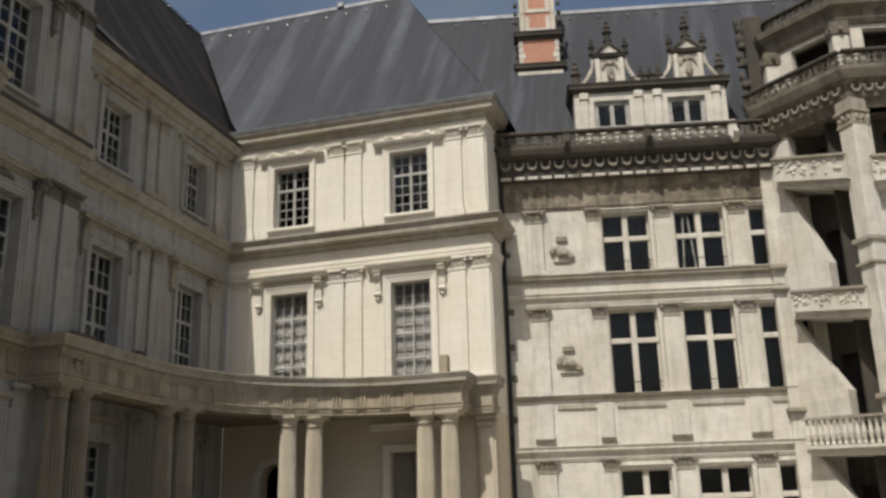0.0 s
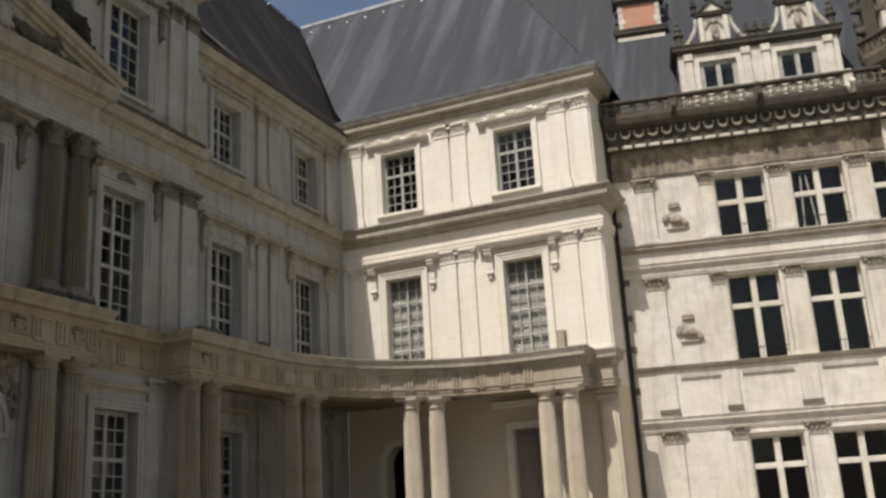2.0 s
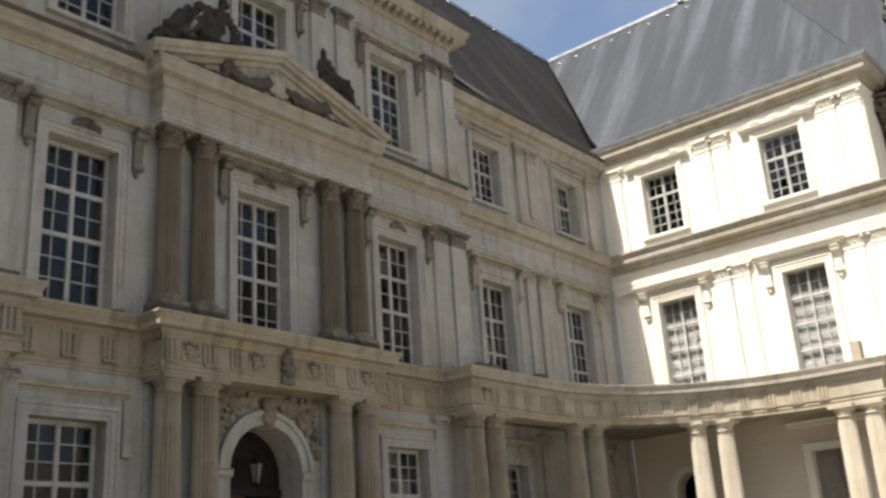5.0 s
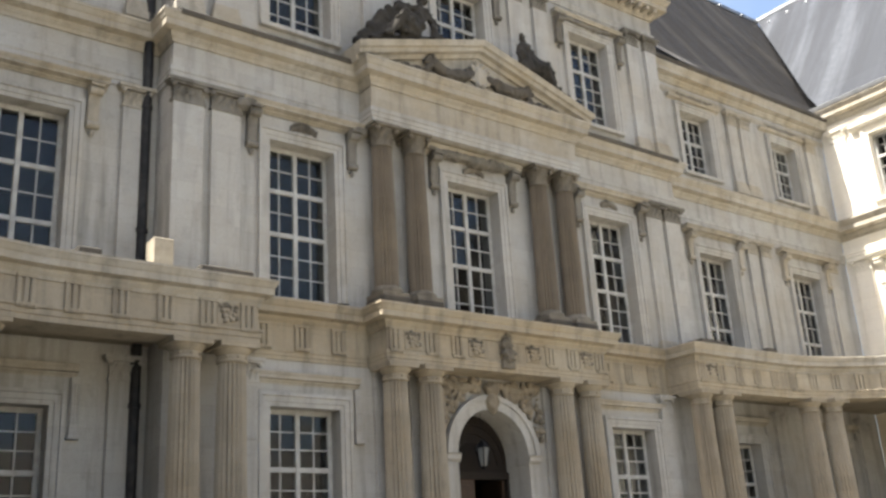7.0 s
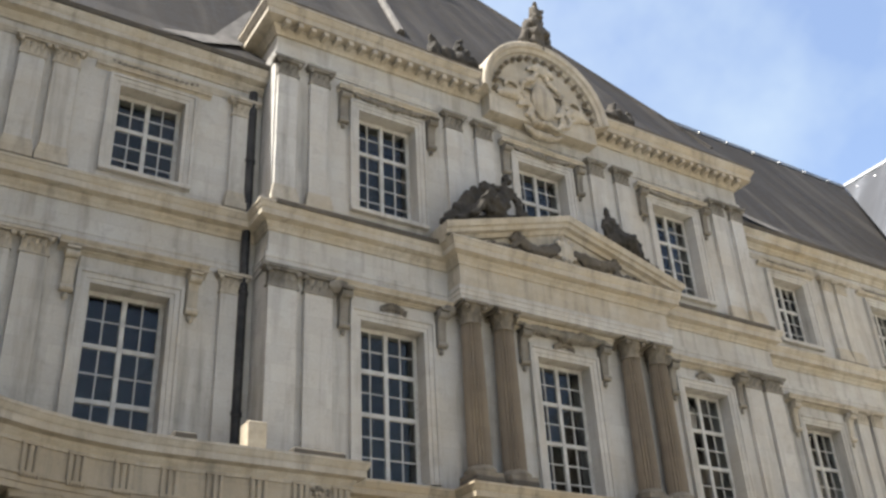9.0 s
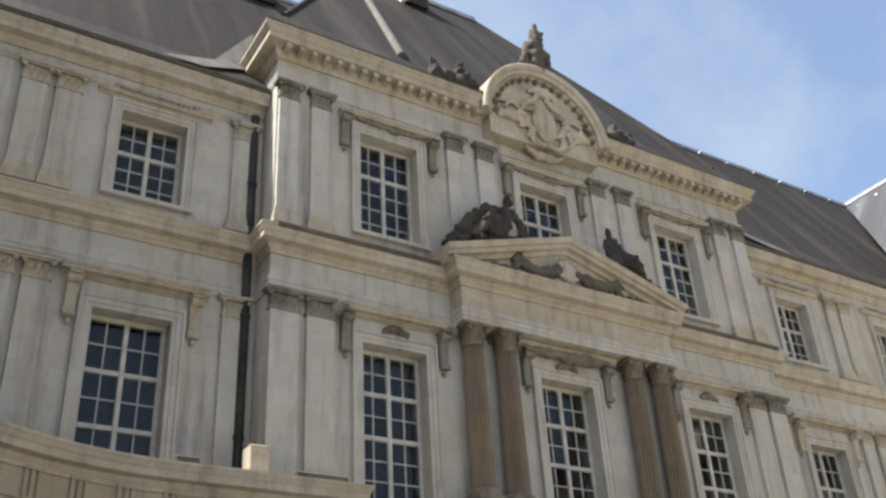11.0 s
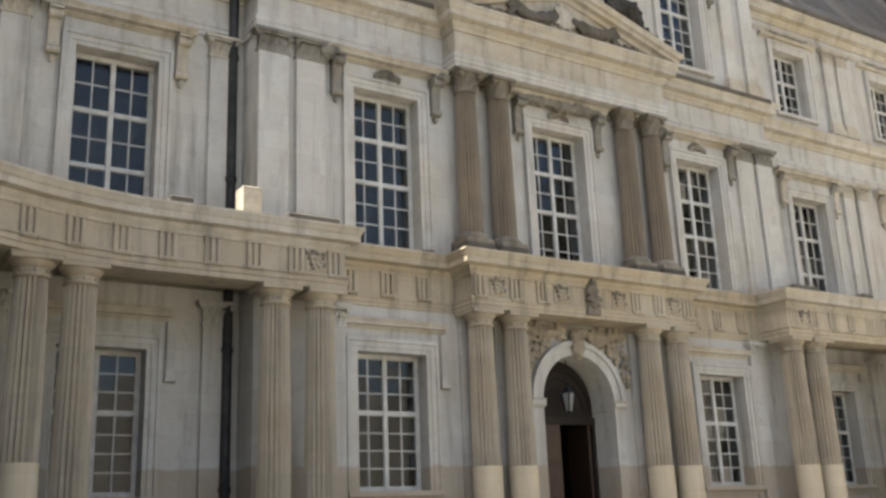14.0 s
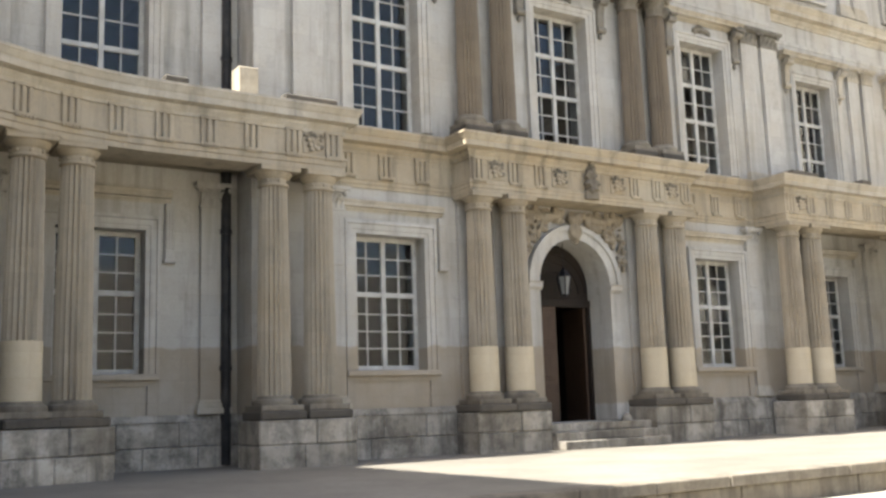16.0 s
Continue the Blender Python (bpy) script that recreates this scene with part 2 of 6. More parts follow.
def melted(ob, voxel=0.05, turns=4):
    """Fuses the lumps of a carving into one weathered skin."""
    r = ob.modifiers.new("fuse", "REMESH")
    r.mode, r.voxel_size, r.use_smooth_shade = "VOXEL", voxel, True
    k = ob.modifiers.new("wear", "SMOOTH")
    k.factor, k.iterations = 0.5, turns
    return ob


def bx(bm, x0, x1, y0, y1, z0, z1, bevel=0.0):
    r = bmesh.ops.create_cube(bm, size=1)
    for v in r["verts"]:
        v.co = Vector(((x0 + x1) / 2 + v.co.x * (x1 - x0), (y0 + y1) / 2 + v.co.y * (y1 - y0), (z0 + z1) / 2 + v.co.z * (z1 - z0)))
    if bevel:
        es = list({e for v in r["verts"] for e in v.link_edges})
        bmesh.ops.bevel(bm, geom=es, offset=bevel, segments=1, affect="EDGES")
    return r["verts"]


def ball(bm, c, r, seg=8, wild=0.0):
    s = bmesh.ops.create_icosphere(bm, subdivisions=2 if seg > 6 else 1, radius=1)
    for v in s["verts"]:
        k = 1 + wild * noise.noise(v.co * 2.3 + Vector(c) * 3)
        v.co = Vector((c[0] + v.co.x * r[0] * k, c[1] + v.co.y * r[1] * k, c[2] + v.co.z * r[2] * k))
    return s["verts"]


def lathe(bm, prof, c=(0, 0, 0), seg=24, flute=0, depth=0.0):
    """Turned profile of (radius, z); flute: number of hollow flutes."""
    rings = []
    for r, z in prof:
        ring = []
        for k in range(seg):
            a = 2 * math.pi * k / seg
            rr = r - (depth * abs(math.sin(a * flute / 2)) if flute else 0)
            ring.append(bm.verts.new((c[0] + rr * math.cos(a), c[1] + rr * math.sin(a), c[2] + z)))
        rings.append(ring)
    for p, q in zip(rings, rings[1:]):
        for k in range(seg):
            bm.faces.new((p[k], p[(k + 1) % seg], q[(k + 1) % seg], q[k]))
    bm.faces.new(rings[0][::-1])
    bm.faces.new(rings[-1])


def sweep(bm, path, prof, closed=False):
    """Runs a closed profile of (outward, z) along a plan path; outward is to the left of its direction."""
    n = len(path)
    P = [Vector((p[0], p[1])) for p in path]
    rows = []
    for i in range(n):
        ns = []
        for a, b in ((i - 1, i), (i, i + 1)):
            if closed or (a >= 0 and b < n):
                d = (P[b % n] - P[a % n]).normalized()
                ns.append(Vector((-d.y, d.x)))
        off = ns[0] if len(ns) == 1 else (ns[0] + ns[1]) / (1 + ns[0].dot(ns[1]))
        rows.append([bm.verts.new((P[i].x + off.x * o, P[i].y + off.y * o, z)) for o, z in prof])
    k = len(prof)
    pairs = list(zip(rows, rows[1:])) + ([(rows[-1], rows[0])] if closed else [])
    for p, q in pairs:
        for j in range(k):
            bm.faces.new((p[j], q[j], q[(j + 1) % k], p[(j + 1) % k]))
    if not closed:
        bm.faces.new(rows[0])
        bm.faces.new(rows[-1][::-1])


def cornice_profile(z0, z1, out, back=-0.15):
    h = z1 - z0
    s = ((0, 0), (0.10, 0), (0.12, 0.12), (0.28, 0.26), (0.30, 0.36), (0.78, 0.42), (0.78, 0.66), (0.84, 0.70), (0.96, 0.88), (1.0, 0.90), (1.0, 1.0))
    return [(back, z0)] + [(a * out, z0 + b * h) for a, b in s] + [(back, z1 + 0.03)]


def band_profile(z0, z1, out, back=-0.15):
    h = z1 - z0
    return [(back, z0), (out * 0.5, z0), (out * 0.5, z0 + h * 0.3), (out * 0.75, z0 + h * 0.34), (out * 0.75, z0 + h * 0.62), (out, z0 + h * 0.7), (out, z1), (back, z1)]


def panel(bm, a0, a1, z0, z1, d0, d1, holes=()):
    """A wall slab from a0 to a1 with rectangular openings (a0, a1, z0, z1) right through it."""
    cuts = sorted({a0, a1, *[h[0] for h in holes if a0 < h[0] < a1], *[h[1] for h in holes if a0 < h[1] < a1]})
    for l, r in zip(cuts, cuts[1:]):
        z = z0
        for h in sorted([h for h in holes if h[0] <= l + 1e-6 and h[1] >= r - 1e-6], key=lambda h: h[2]):
            if h[2] > z:
                bx(bm, l, r, d0, d1, z, h[2])
            z = h[3]
        if z < z1:
            bx(bm, l, r, d0, d1, z, z1)


# ---- parts that many things share ----
MESH = {}


def shared(key, build, material, smooth=False):
    if key not in MESH:
        bm = bmesh.new()
        build(bm)
        MESH[key] = link_mesh(key.split(":")[0], bm, material, smooth)
    return MESH[key]


def pane_mesh(w, h):
    return shared(f"pane:{w:.3f}:{h:.3f}", lambda bm: bx(bm, -w / 2, w / 2, -0.004, 0.004, -h / 2, h / 2), GLASS)


rng = random.Random(5)


def window(parent, a, d, z0, z1, w, rows, label, thick=0.115, blind=0.0, cols=2):
    """A two-leaved casement at depth d: rows gives the number of pane rows of each light, from the bottom up."""
    win = new("window")
    win.parent = parent
    win.matrix_basis = Matrix.Translation((a, d, z0))
    tagged(win, label)
    h = z1 - z0
    key = f"window_frame:{h:.2f}:{w:.2f}:{rows}:{cols}"
    total = sum(rows)
    bars, ph = [], (h - 2 * thick - thick * (len(rows) - 1)) / total
    pw = (w - 3 * thick) / 2 / cols
    cells = []
    z = thick
    lights = []
    for r in rows:
        lights.append((z, z + r * ph))
        for k in range(r):
            for c in range(2 * cols):
                x = -w / 2 + thick + (c + 0.5) * pw + (thick if c >= cols else 0)
                cells.append((x, z + (k + 0.5) * ph))
        z += r * ph + thick

    def build(bm):
        for s in (-1, 1):
            bx(bm, s * w / 2 - (thick if s > 0 else 0), s * w / 2 + (thick if s < 0 else 0), -0.05, 0.05, 0, h, 0.01)
        bx(bm, -thick / 2, thick / 2, -0.03, 0.075, 0, h, 0.012)
        zz = [0, *[l[1] for l in lights]]
        for v in zz:
            bx(bm, -w / 2 + thick, w / 2 - thick, -0.045, 0.055, v, v + thick, 0.01)
        t = 0.031
        for (l0, l1), r in zip(lights, rows):
            for k in range(1, r):
                bx(bm, -w / 2 + thick, w / 2 - thick, -0.02, 0.03, l0 + k * ph - t / 2, l0 + k * ph + t / 2)
            for c in range(1, cols):
                for s in (-1, 1):
                    x = s * (thick / 2 + c * pw)
                    bx(bm, x - t / 2, x + t / 2, -0.024, 0.034, l0, l1)

    part("window_frame", shared(key, build, FRAME), None, win)
    me = pane_mesh(pw - 0.004, ph - 0.004)
    for x, zc in cells:
        p = part("pane", me, None, win, "", pose(x, -0.004, zc, rng.gauss(0, 0.5), 0, rng.gauss(0, 0.5)))
        p.visible_shadow = False
    if blind:
        bm = bmesh.new()
        bx(bm, -w / 2, w / 2, -0.16, -0.14, 0, h * blind)
        part("blind", bm, BLIND, win, "white cloth blind behind the panes")
    return win


def upright_sweep(bm, path, prof):
    """Runs a profile of (outward, depth) along a path that stands in the wall's plane."""
    sub = bmesh.new()
    sweep(sub, path, prof)
    made = {v: bm.verts.new((v.co.x, v.co.z, v.co.y)) for v in sub.verts}
    for f in sub.faces:
        bm.faces.new([made[v] for v in f.verts])
    sub.free()


def surround(parent, a, d, z0, z1, w, wide=0.3, sill=True, material=None):
    """A moulded stone architrave round an opening, with a sill."""
    bm = bmesh.new()
    prof = [(-0.012, d - 0.3), (-0.012, d + 0.055), (wide * 0.28, d + 0.06), (wide * 0.3, d + 0.085), (wide * 0.7, d + 0.09), (wide * 0.74, d + 0.13), (wide, d + 0.12), (wide, d - 0.05)]
    upright_sweep(bm, [(a - w / 2, z0), (a - w / 2, z1), (a + w / 2, z1), (a + w / 2, z0)], prof)
    part("window_surround", bm, material or GREY, parent)
    if sill:
        bm = bmesh.new()
        bx(bm, a - w / 2 - wide, a + w / 2 + wide, d - 0.05, d + 0.16, z0 - 0.14, z0 - 0.005, 0.02)
        part("window_sill", bm, material or GREY, parent)


def console_build(bm):
    """A scrolled bracket, 1 m high and 0.26 wide, fixed to the wall at y = 0."""
    n = 14
    for s, half in ((0, 0.10), (1, 0.13)):
        pts = []
        for k in range(n + 1):
            t = k / n
            pts.append((0.09 + 0.20 * t ** 1.6 + 0.03 * math.sin(t * 6.3), -0.02 + t * 0.92))
        outer = [bm.verts.new((x, o - (0.02 if s else 0), z)) for x in (-half, half) for o, z in pts]
        inner = [bm.verts.new((x, -0.02, z)) for x in (-half, half) for o, z in pts]
        m = n + 1
        for k in range(n):
            bm.faces.new((outer[k], outer[k + 1], outer[m + k + 1], outer[m + k]))
            for j in (0, m):
                bm.faces.new((outer[j + k], outer[j + k + 1], inner[j + k + 1], inner[j + k]))
    for y, z, r in ((0.26, 0.86, 0.11), (0.10, 0.05, 0.09)):
        c = bmesh.ops.create_cone(bm, cap_ends=True, segments=12, radius1=r, radius2=r, depth=0.3)
        for v in c["verts"]:
            v.co = Vector((v.co.z, y + v.co.x, z + v.co.y))
    ball(bm, (0, 0.07, -0.14), (0.07, 0.06, 0.11), 6)
    bx(bm, -0.15, 0.15, -0.02, 0.42, 0.95, 1.0)


def console(parent, a, d, z, scale=1.0, material=None):
    material = material or CARVED
    me = shared("console:" + material.name, console_build, material, True)
    return part("console", me, None, parent, "", Matrix.Translation((a, d, z)) @ Matrix.Diagonal((scale, scale, scale, 1)))


def leaf(bm, x, y, z, w, h, out):
    """One curling acanthus leaf growing outward along y."""
    rows = []
    for k in range(5):
        t = k / 4
        ww = w * (0.5 + 0.5 * math.sin(math.pi * min(1, t + 0.25))) * (1 - 0.4 * t)
        yy = y + out * (0.15 + 0.9 * t ** 2.2)
        zz = z + h * (t if t < 0.8 else 0.8 + (t - 0.8) * -0.3)
        rows.append([bm.verts.new((x + s * ww / 2, yy + (0.02 if s == 0 else 0), zz)) for s in (-1, 0, 1)])
    for p, q in zip(rows, rows[1:]):
        for j in range(2):
            bm.faces.new((p[j], p[j + 1], q[j + 1], q[j]))


def pilaster_cap_build(bm):
    """A carved leaf capital for a pilaster 0.6 wide and 0.12 proud; 0.55 high."""
    for z0, z1, e in ((0, 0.06, 0.03), (0.06, 0.42, 0.0), (0.42, 0.47, 0.10), (0.47, 0.55, 0.14)):
        bx(bm, -0.3 - e, 0.3 + e, -0.05, 0.12 + e, z0, z1)
    for x in (-0.24, -0.08, 0.08, 0.24):
        leaf(bm, x, 0.12, 0.05, 0.17, 0.22, 0.10)
    for x in (-0.17, 0.0, 0.17):
        leaf(bm, x, 0.12, 0.2, 0.17, 0.22, 0.12)
    for s in (-1, 1):
        ball(bm, (s * 0.31, 0.19, 0.39), (0.075, 0.06, 0.075), 6)
    ball(bm, (0, 0.22, 0.5), (0.07, 0.05, 0.06), 6, 0.5)


def pilaster(parent, a, d, z0, z1, w=0.6, material=None, cap=None, base=0.3):
    material = material or GREY
    h = z1 - z0
    p = new("pilaster")
    p.parent = parent
    p.matrix_basis = Matrix.Translation((a, d, z0))

    def body(bm):
        bx(bm, -w / 2, w / 2, -0.05, 0.12, base * 0.6, h - 0.5, 0.008)

    def foot(bm):
        for q0, q1, e in ((0, 0.45, 0.09), (0.45, 0.75, 0.06), (0.75, 1.0, 0.03)):
            bx(bm, -w / 2 - e, w / 2 + e, -0.05, 0.12 + e, base * q0, base * q1, 0.01)

    part("shaft", shared(f"shaft:{w}:{h:.2f}:{base}:{material.name}", body, material), None, p)
    part("base", shared(f"base:{w}:{base}:{material.name}", foot, MOULD if material is GREY else material), None, p)
    me = shared("capital:" + (cap or CARVED).name, pilaster_cap_build, cap or CARVED)
    part("capital", me, None, p, "", Matrix.Translation((0, 0, h - 0.55)) @ Matrix.Diagonal((w / 0.6, 1, 1, 1)))
    return p


def column(parent, m, h, r, material, lower=None, cap="doric", split=1.35):
    """A round column: base, fluted shaft, a smooth lower drum where lower is given, and a capital."""
    c = new("column")
    c.parent = parent
    c.matrix_basis = m
    ch = 0.42 if cap == "doric" else 0.6
    top = h - ch

    def rad(z):
        t = z / h
        return r * (1 - 0.17 * t ** 1.7)

    def foot(bm):
        bx(bm, -r * 1.32, r * 1.32, -r * 1.32, r * 1.32, 0, 0.12, 0.015)
        lathe(bm, [(r * 1.3, 0.12), (r * 1.34, 0.17), (r * 1.3, 0.22), (r * 1.12, 0.25), (r * 1.08, 0.29), (r * 1.0, 0.31)], (0, 0, 0), 24)

    def shaft(bm):
        z0 = split if lower else 0.3
        zs = [z0 + (top - z0) * k / 8 for k in range(9)]
        prof = [(rad(z), z) for z in zs]
        lathe(bm, prof, (0, 0, 0), 80, 20, 0.06)

    def drum(bm):
        lathe(bm, [(rad(z) + 0.012, z) for z in (0.3, 0.65, 1.0, split)], (0, 0, 0), 28)

    def doric(bm):
        rr = rad(top)
        lathe(bm, [(rr, 0), (rr * 1.1, 0.02), (rr * 1.1, 0.05), (rr, 0.07), (rr, 0.17), (rr * 1.14, 0.2), (rr * 1.3, 0.27), (rr * 1.36, 0.31)], (0, 0, 0), 28)
        bx(bm, -rr * 1.48, rr * 1.48, -rr * 1.48, rr * 1.48, 0.3, 0.40, 0.012)
        bx(bm, -rr * 1.54, rr * 1.54, -rr * 1.54, rr * 1.54, 0.385, 0.42)
        for k in range(8):
            a = k * math.pi / 4
            ball(bm, (rr * 1.05 * math.cos(a), rr * 1.05 * math.sin(a), 0.12), (0.04, 0.04, 0.04), 6)

    def leafy(bm):
        rr = rad(top)
        lathe(bm, [(rr * 1.08, 0), (rr * 1.08, 0.05), (rr * 0.95, 0.07), (rr, 0.3), (rr * 1.25, 0.5)], (0, 0, 0), 20)
        bx(bm, -rr * 1.45, rr * 1.45, -rr * 1.45, rr * 1.45, 0.5, 0.6, 0.02)
        for ring, n, z, out in ((0, 8, 0.06, 0.10), (1, 8, 0.22, 0.13)):
            for k in range(n):
                sub = bmesh.new()
                leaf(sub, 0, rr * 0.95, z, 0.2, 0.22, out)
                rot = Matrix.Rotation((k + ring * 0.5) * 2 * math.pi / n, 4, "Z")
                for f in sub.faces:
                    bm.faces.new([bm.verts.new(rot @ v.co) for v in f.verts])
                sub.free()
        for k in range(4):
            a = math.pi / 4 + k * math.pi / 2
            ball(bm, (rr * 1.5 * math.cos(a), rr * 1.5 * math.sin(a), 0.44), (0.09, 0.09, 0.09), 6)

    tag = f"{h:.2f}:{r}:{material.name}:{bool(lower)}"
    part("base", shared("base:" + tag, foot, SOOTY, True), None, c)
    part("shaft", shared("shaft:" + tag, shaft, material, True), None, c)
    if lower:
        part("lower_drum", shared("lower_drum:" + tag, drum, lower, True), None, c, "smooth newer stone drum")
    part("capital", shared("capital:" + tag, doric if cap == "doric" else leafy, material if cap == "doric" else SOOTY, True), None, c, "", Matrix.Translation((0, 0, top)))
    return c



def tube(bm, P, Q, r, seg=8):
    d = (Q - P).normalized()
    x = d.orthogonal().normalized()
    y = d.cross(x)
    a, b = ([bm.verts.new(c + r * (x * math.cos(2 * math.pi * k / seg) + y * math.sin(2 * math.pi * k / seg))) for k in range(seg)] for c in (P, Q))
    for k in range(seg):
        bm.faces.new((a[k], a[(k + 1) % seg], b[(k + 1) % seg], b[k]))
    bm.faces.new(a[::-1])
    bm.faces.new(b)


def poly(bm, pts, d0, d1):
    """Extrudes an outline of (a, z) from depth d0 to d1."""
    f = [bm.verts.new((a, d0, z)) for a, z in pts]
    g = [bm.verts.new((a, d1, z)) for a, z in pts]
    bm.faces.new(f)
    bm.faces.new(g[::-1])
    n = len(pts)
    for k in range(n):
        bm.faces.new((f[k], g[k], g[(k + 1) % n], f[(k + 1) % n]))


def arc_ring(bm, a, z, r0, r1, d0, d1, t0=0.0, t1=math.pi, n=20):
    """A ring of voussoir-like quads round (a, z)."""
    for k in range(n):
        p, q = t0 + (t1 - t0) * k / n, t0 + (t1 - t0) * (k + 1) / n
        poly(bm, [(a + r0 * math.cos(p), z + r0 * math.sin(p)), (a + r1 * math.cos(p), z + r1 * math.sin(p)),
                  (a + r1 * math.cos(q), z + r1 * math.sin(q)), (a + r0 * math.cos(q), z + r0 * math.sin(q))], d0, d1)


def spandrel(bm, a, z, r, top, d0, d1, n=16):
    """Fills the square head above a round arch."""
    for s in (-1, 1):
        for k in range(n):
            p, q = math.pi / 2 * k / n, math.pi / 2 * (k + 1) / n
            x0, x1 = a + s * r * math.cos(p), a + s * r * math.cos(q)
            poly(bm, [(x0, z + r * math.sin(p)), (x1, z + r * math.sin(q)), (x1, top), (x0, top)], d0, d1)


def garland(bm, a0, a1, d, z, sag, r=0.07, n=14, seed=1):
    """A carved swag of fruit and leaves."""
    g = random.Random(seed)
    for k in range(n):
        t = k / (n - 1)
        rr = r * (0.7 + 0.8 * math.sin(math.pi * t)) * g.uniform(0.8, 1.25)
        ball(bm, (a0 + (a1 - a0) * t, d + g.uniform(0, 0.03), z - sag * 4 * t * (1 - t) + g.uniform(-0.02, 0.02)), (rr * 1.2, rr, rr), 6, 0.5)


def frame_matrix(origin, along, out):
    m = Matrix.Identity(4)
    for i, v in enumerate((along, out, (0, 0, 1))):
        for k in range(3):
            m[k][i] = v[k]
    m.translation = origin
    return m


TERRACE = 0.47
# ---- the classical main wing; local x runs along the wall, y outward ----
MAIN = frame_matrix((-20, 16.8, 0), (0, -1, 0), (1, 0, 0))
wing = thing("palace_wing", MAIN, "three-storey grey limestone classical palace wing with slate roof", "building")
SIDE = -0.87
WIN = 1.86
bays = (-5.5, 0.0, 5.5)
side_bays = (-17.5, -11.9, 11.9, 17.5)
holes = []
for a in bays:
    if a:
        holes.append((a - WIN / 2, a + WIN / 2, 2.45, 5.6))
    holes.append((a - WIN / 2, a + WIN / 2, 8.2, 12.2))
    holes.append((a - WIN / 2, a + WIN / 2, 15.45, 18.72))
holes.append((-1.2, 1.2, 1.08, 5.9))
bm = bmesh.new()
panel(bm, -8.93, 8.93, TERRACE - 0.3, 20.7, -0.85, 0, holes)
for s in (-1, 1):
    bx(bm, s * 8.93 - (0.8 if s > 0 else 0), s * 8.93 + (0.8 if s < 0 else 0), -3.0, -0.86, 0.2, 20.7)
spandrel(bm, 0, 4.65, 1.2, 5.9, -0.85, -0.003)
part("wall", bm, GREY, wing, "grey-white weathered limestone wall, toned down for shade")
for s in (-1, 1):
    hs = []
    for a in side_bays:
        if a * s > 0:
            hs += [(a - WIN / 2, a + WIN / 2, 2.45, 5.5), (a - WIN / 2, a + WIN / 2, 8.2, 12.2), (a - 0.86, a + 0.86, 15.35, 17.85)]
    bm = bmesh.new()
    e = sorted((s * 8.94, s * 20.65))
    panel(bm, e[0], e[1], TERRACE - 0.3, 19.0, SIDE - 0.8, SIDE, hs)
    part("wall", bm, GREY, wing, "grey-white weathered limestone wall, toned down for shade")
# rooms behind the windows; their near-black plaster carries the indoor shade
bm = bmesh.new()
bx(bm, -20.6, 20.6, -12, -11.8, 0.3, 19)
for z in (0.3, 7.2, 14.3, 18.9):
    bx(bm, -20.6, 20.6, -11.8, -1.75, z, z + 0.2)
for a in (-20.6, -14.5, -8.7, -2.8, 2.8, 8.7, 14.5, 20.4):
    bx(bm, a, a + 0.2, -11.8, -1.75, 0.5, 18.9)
part("inner_wall", bm, DARK, wing, "room walls behind windows, plaster coloured near black for shade")

SASH = "grey-painted wooden casement window with small panes"
for a in bays:
    if a:
        window(wing, a, -0.42, 2.45, 5.6, WIN, (4, 3), SASH)
    window(wing, a, -0.42, 8.2, 12.2, WIN, (3, 2, 2), SASH)
    window(wing, a, -0.42, 15.45, 18.72, WIN, (4, 2), SASH)
for a in side_bays:
    window(wing, a, SIDE - 0.42, 2.45, 5.5, WIN, (4, 3), SASH)
    window(wing, a, SIDE - 0.42, 8.2, 12.2, WIN, (2, 2, 2), SASH)
    window(wing, a, SIDE - 0.42, 15.35, 17.85, 1.72, (3, 2), SASH)

# window surrounds, hoods and consoles
def bracket_build(bm):
    """A flat grooved bracket, 1.3 m high."""
    bx(bm, -0.10, 0.10, -0.05, 0.1, 0.05, 1.3, 0.015)
    for g in (-0.06, 0, 0.06):
        bx(bm, g - 0.018, g + 0.018, 0, 0.125, 0.3, 1.15, 0.008)
    bx(bm, -0.13, 0.13, 0, 0.14, 0.0, 0.08, 0.01)


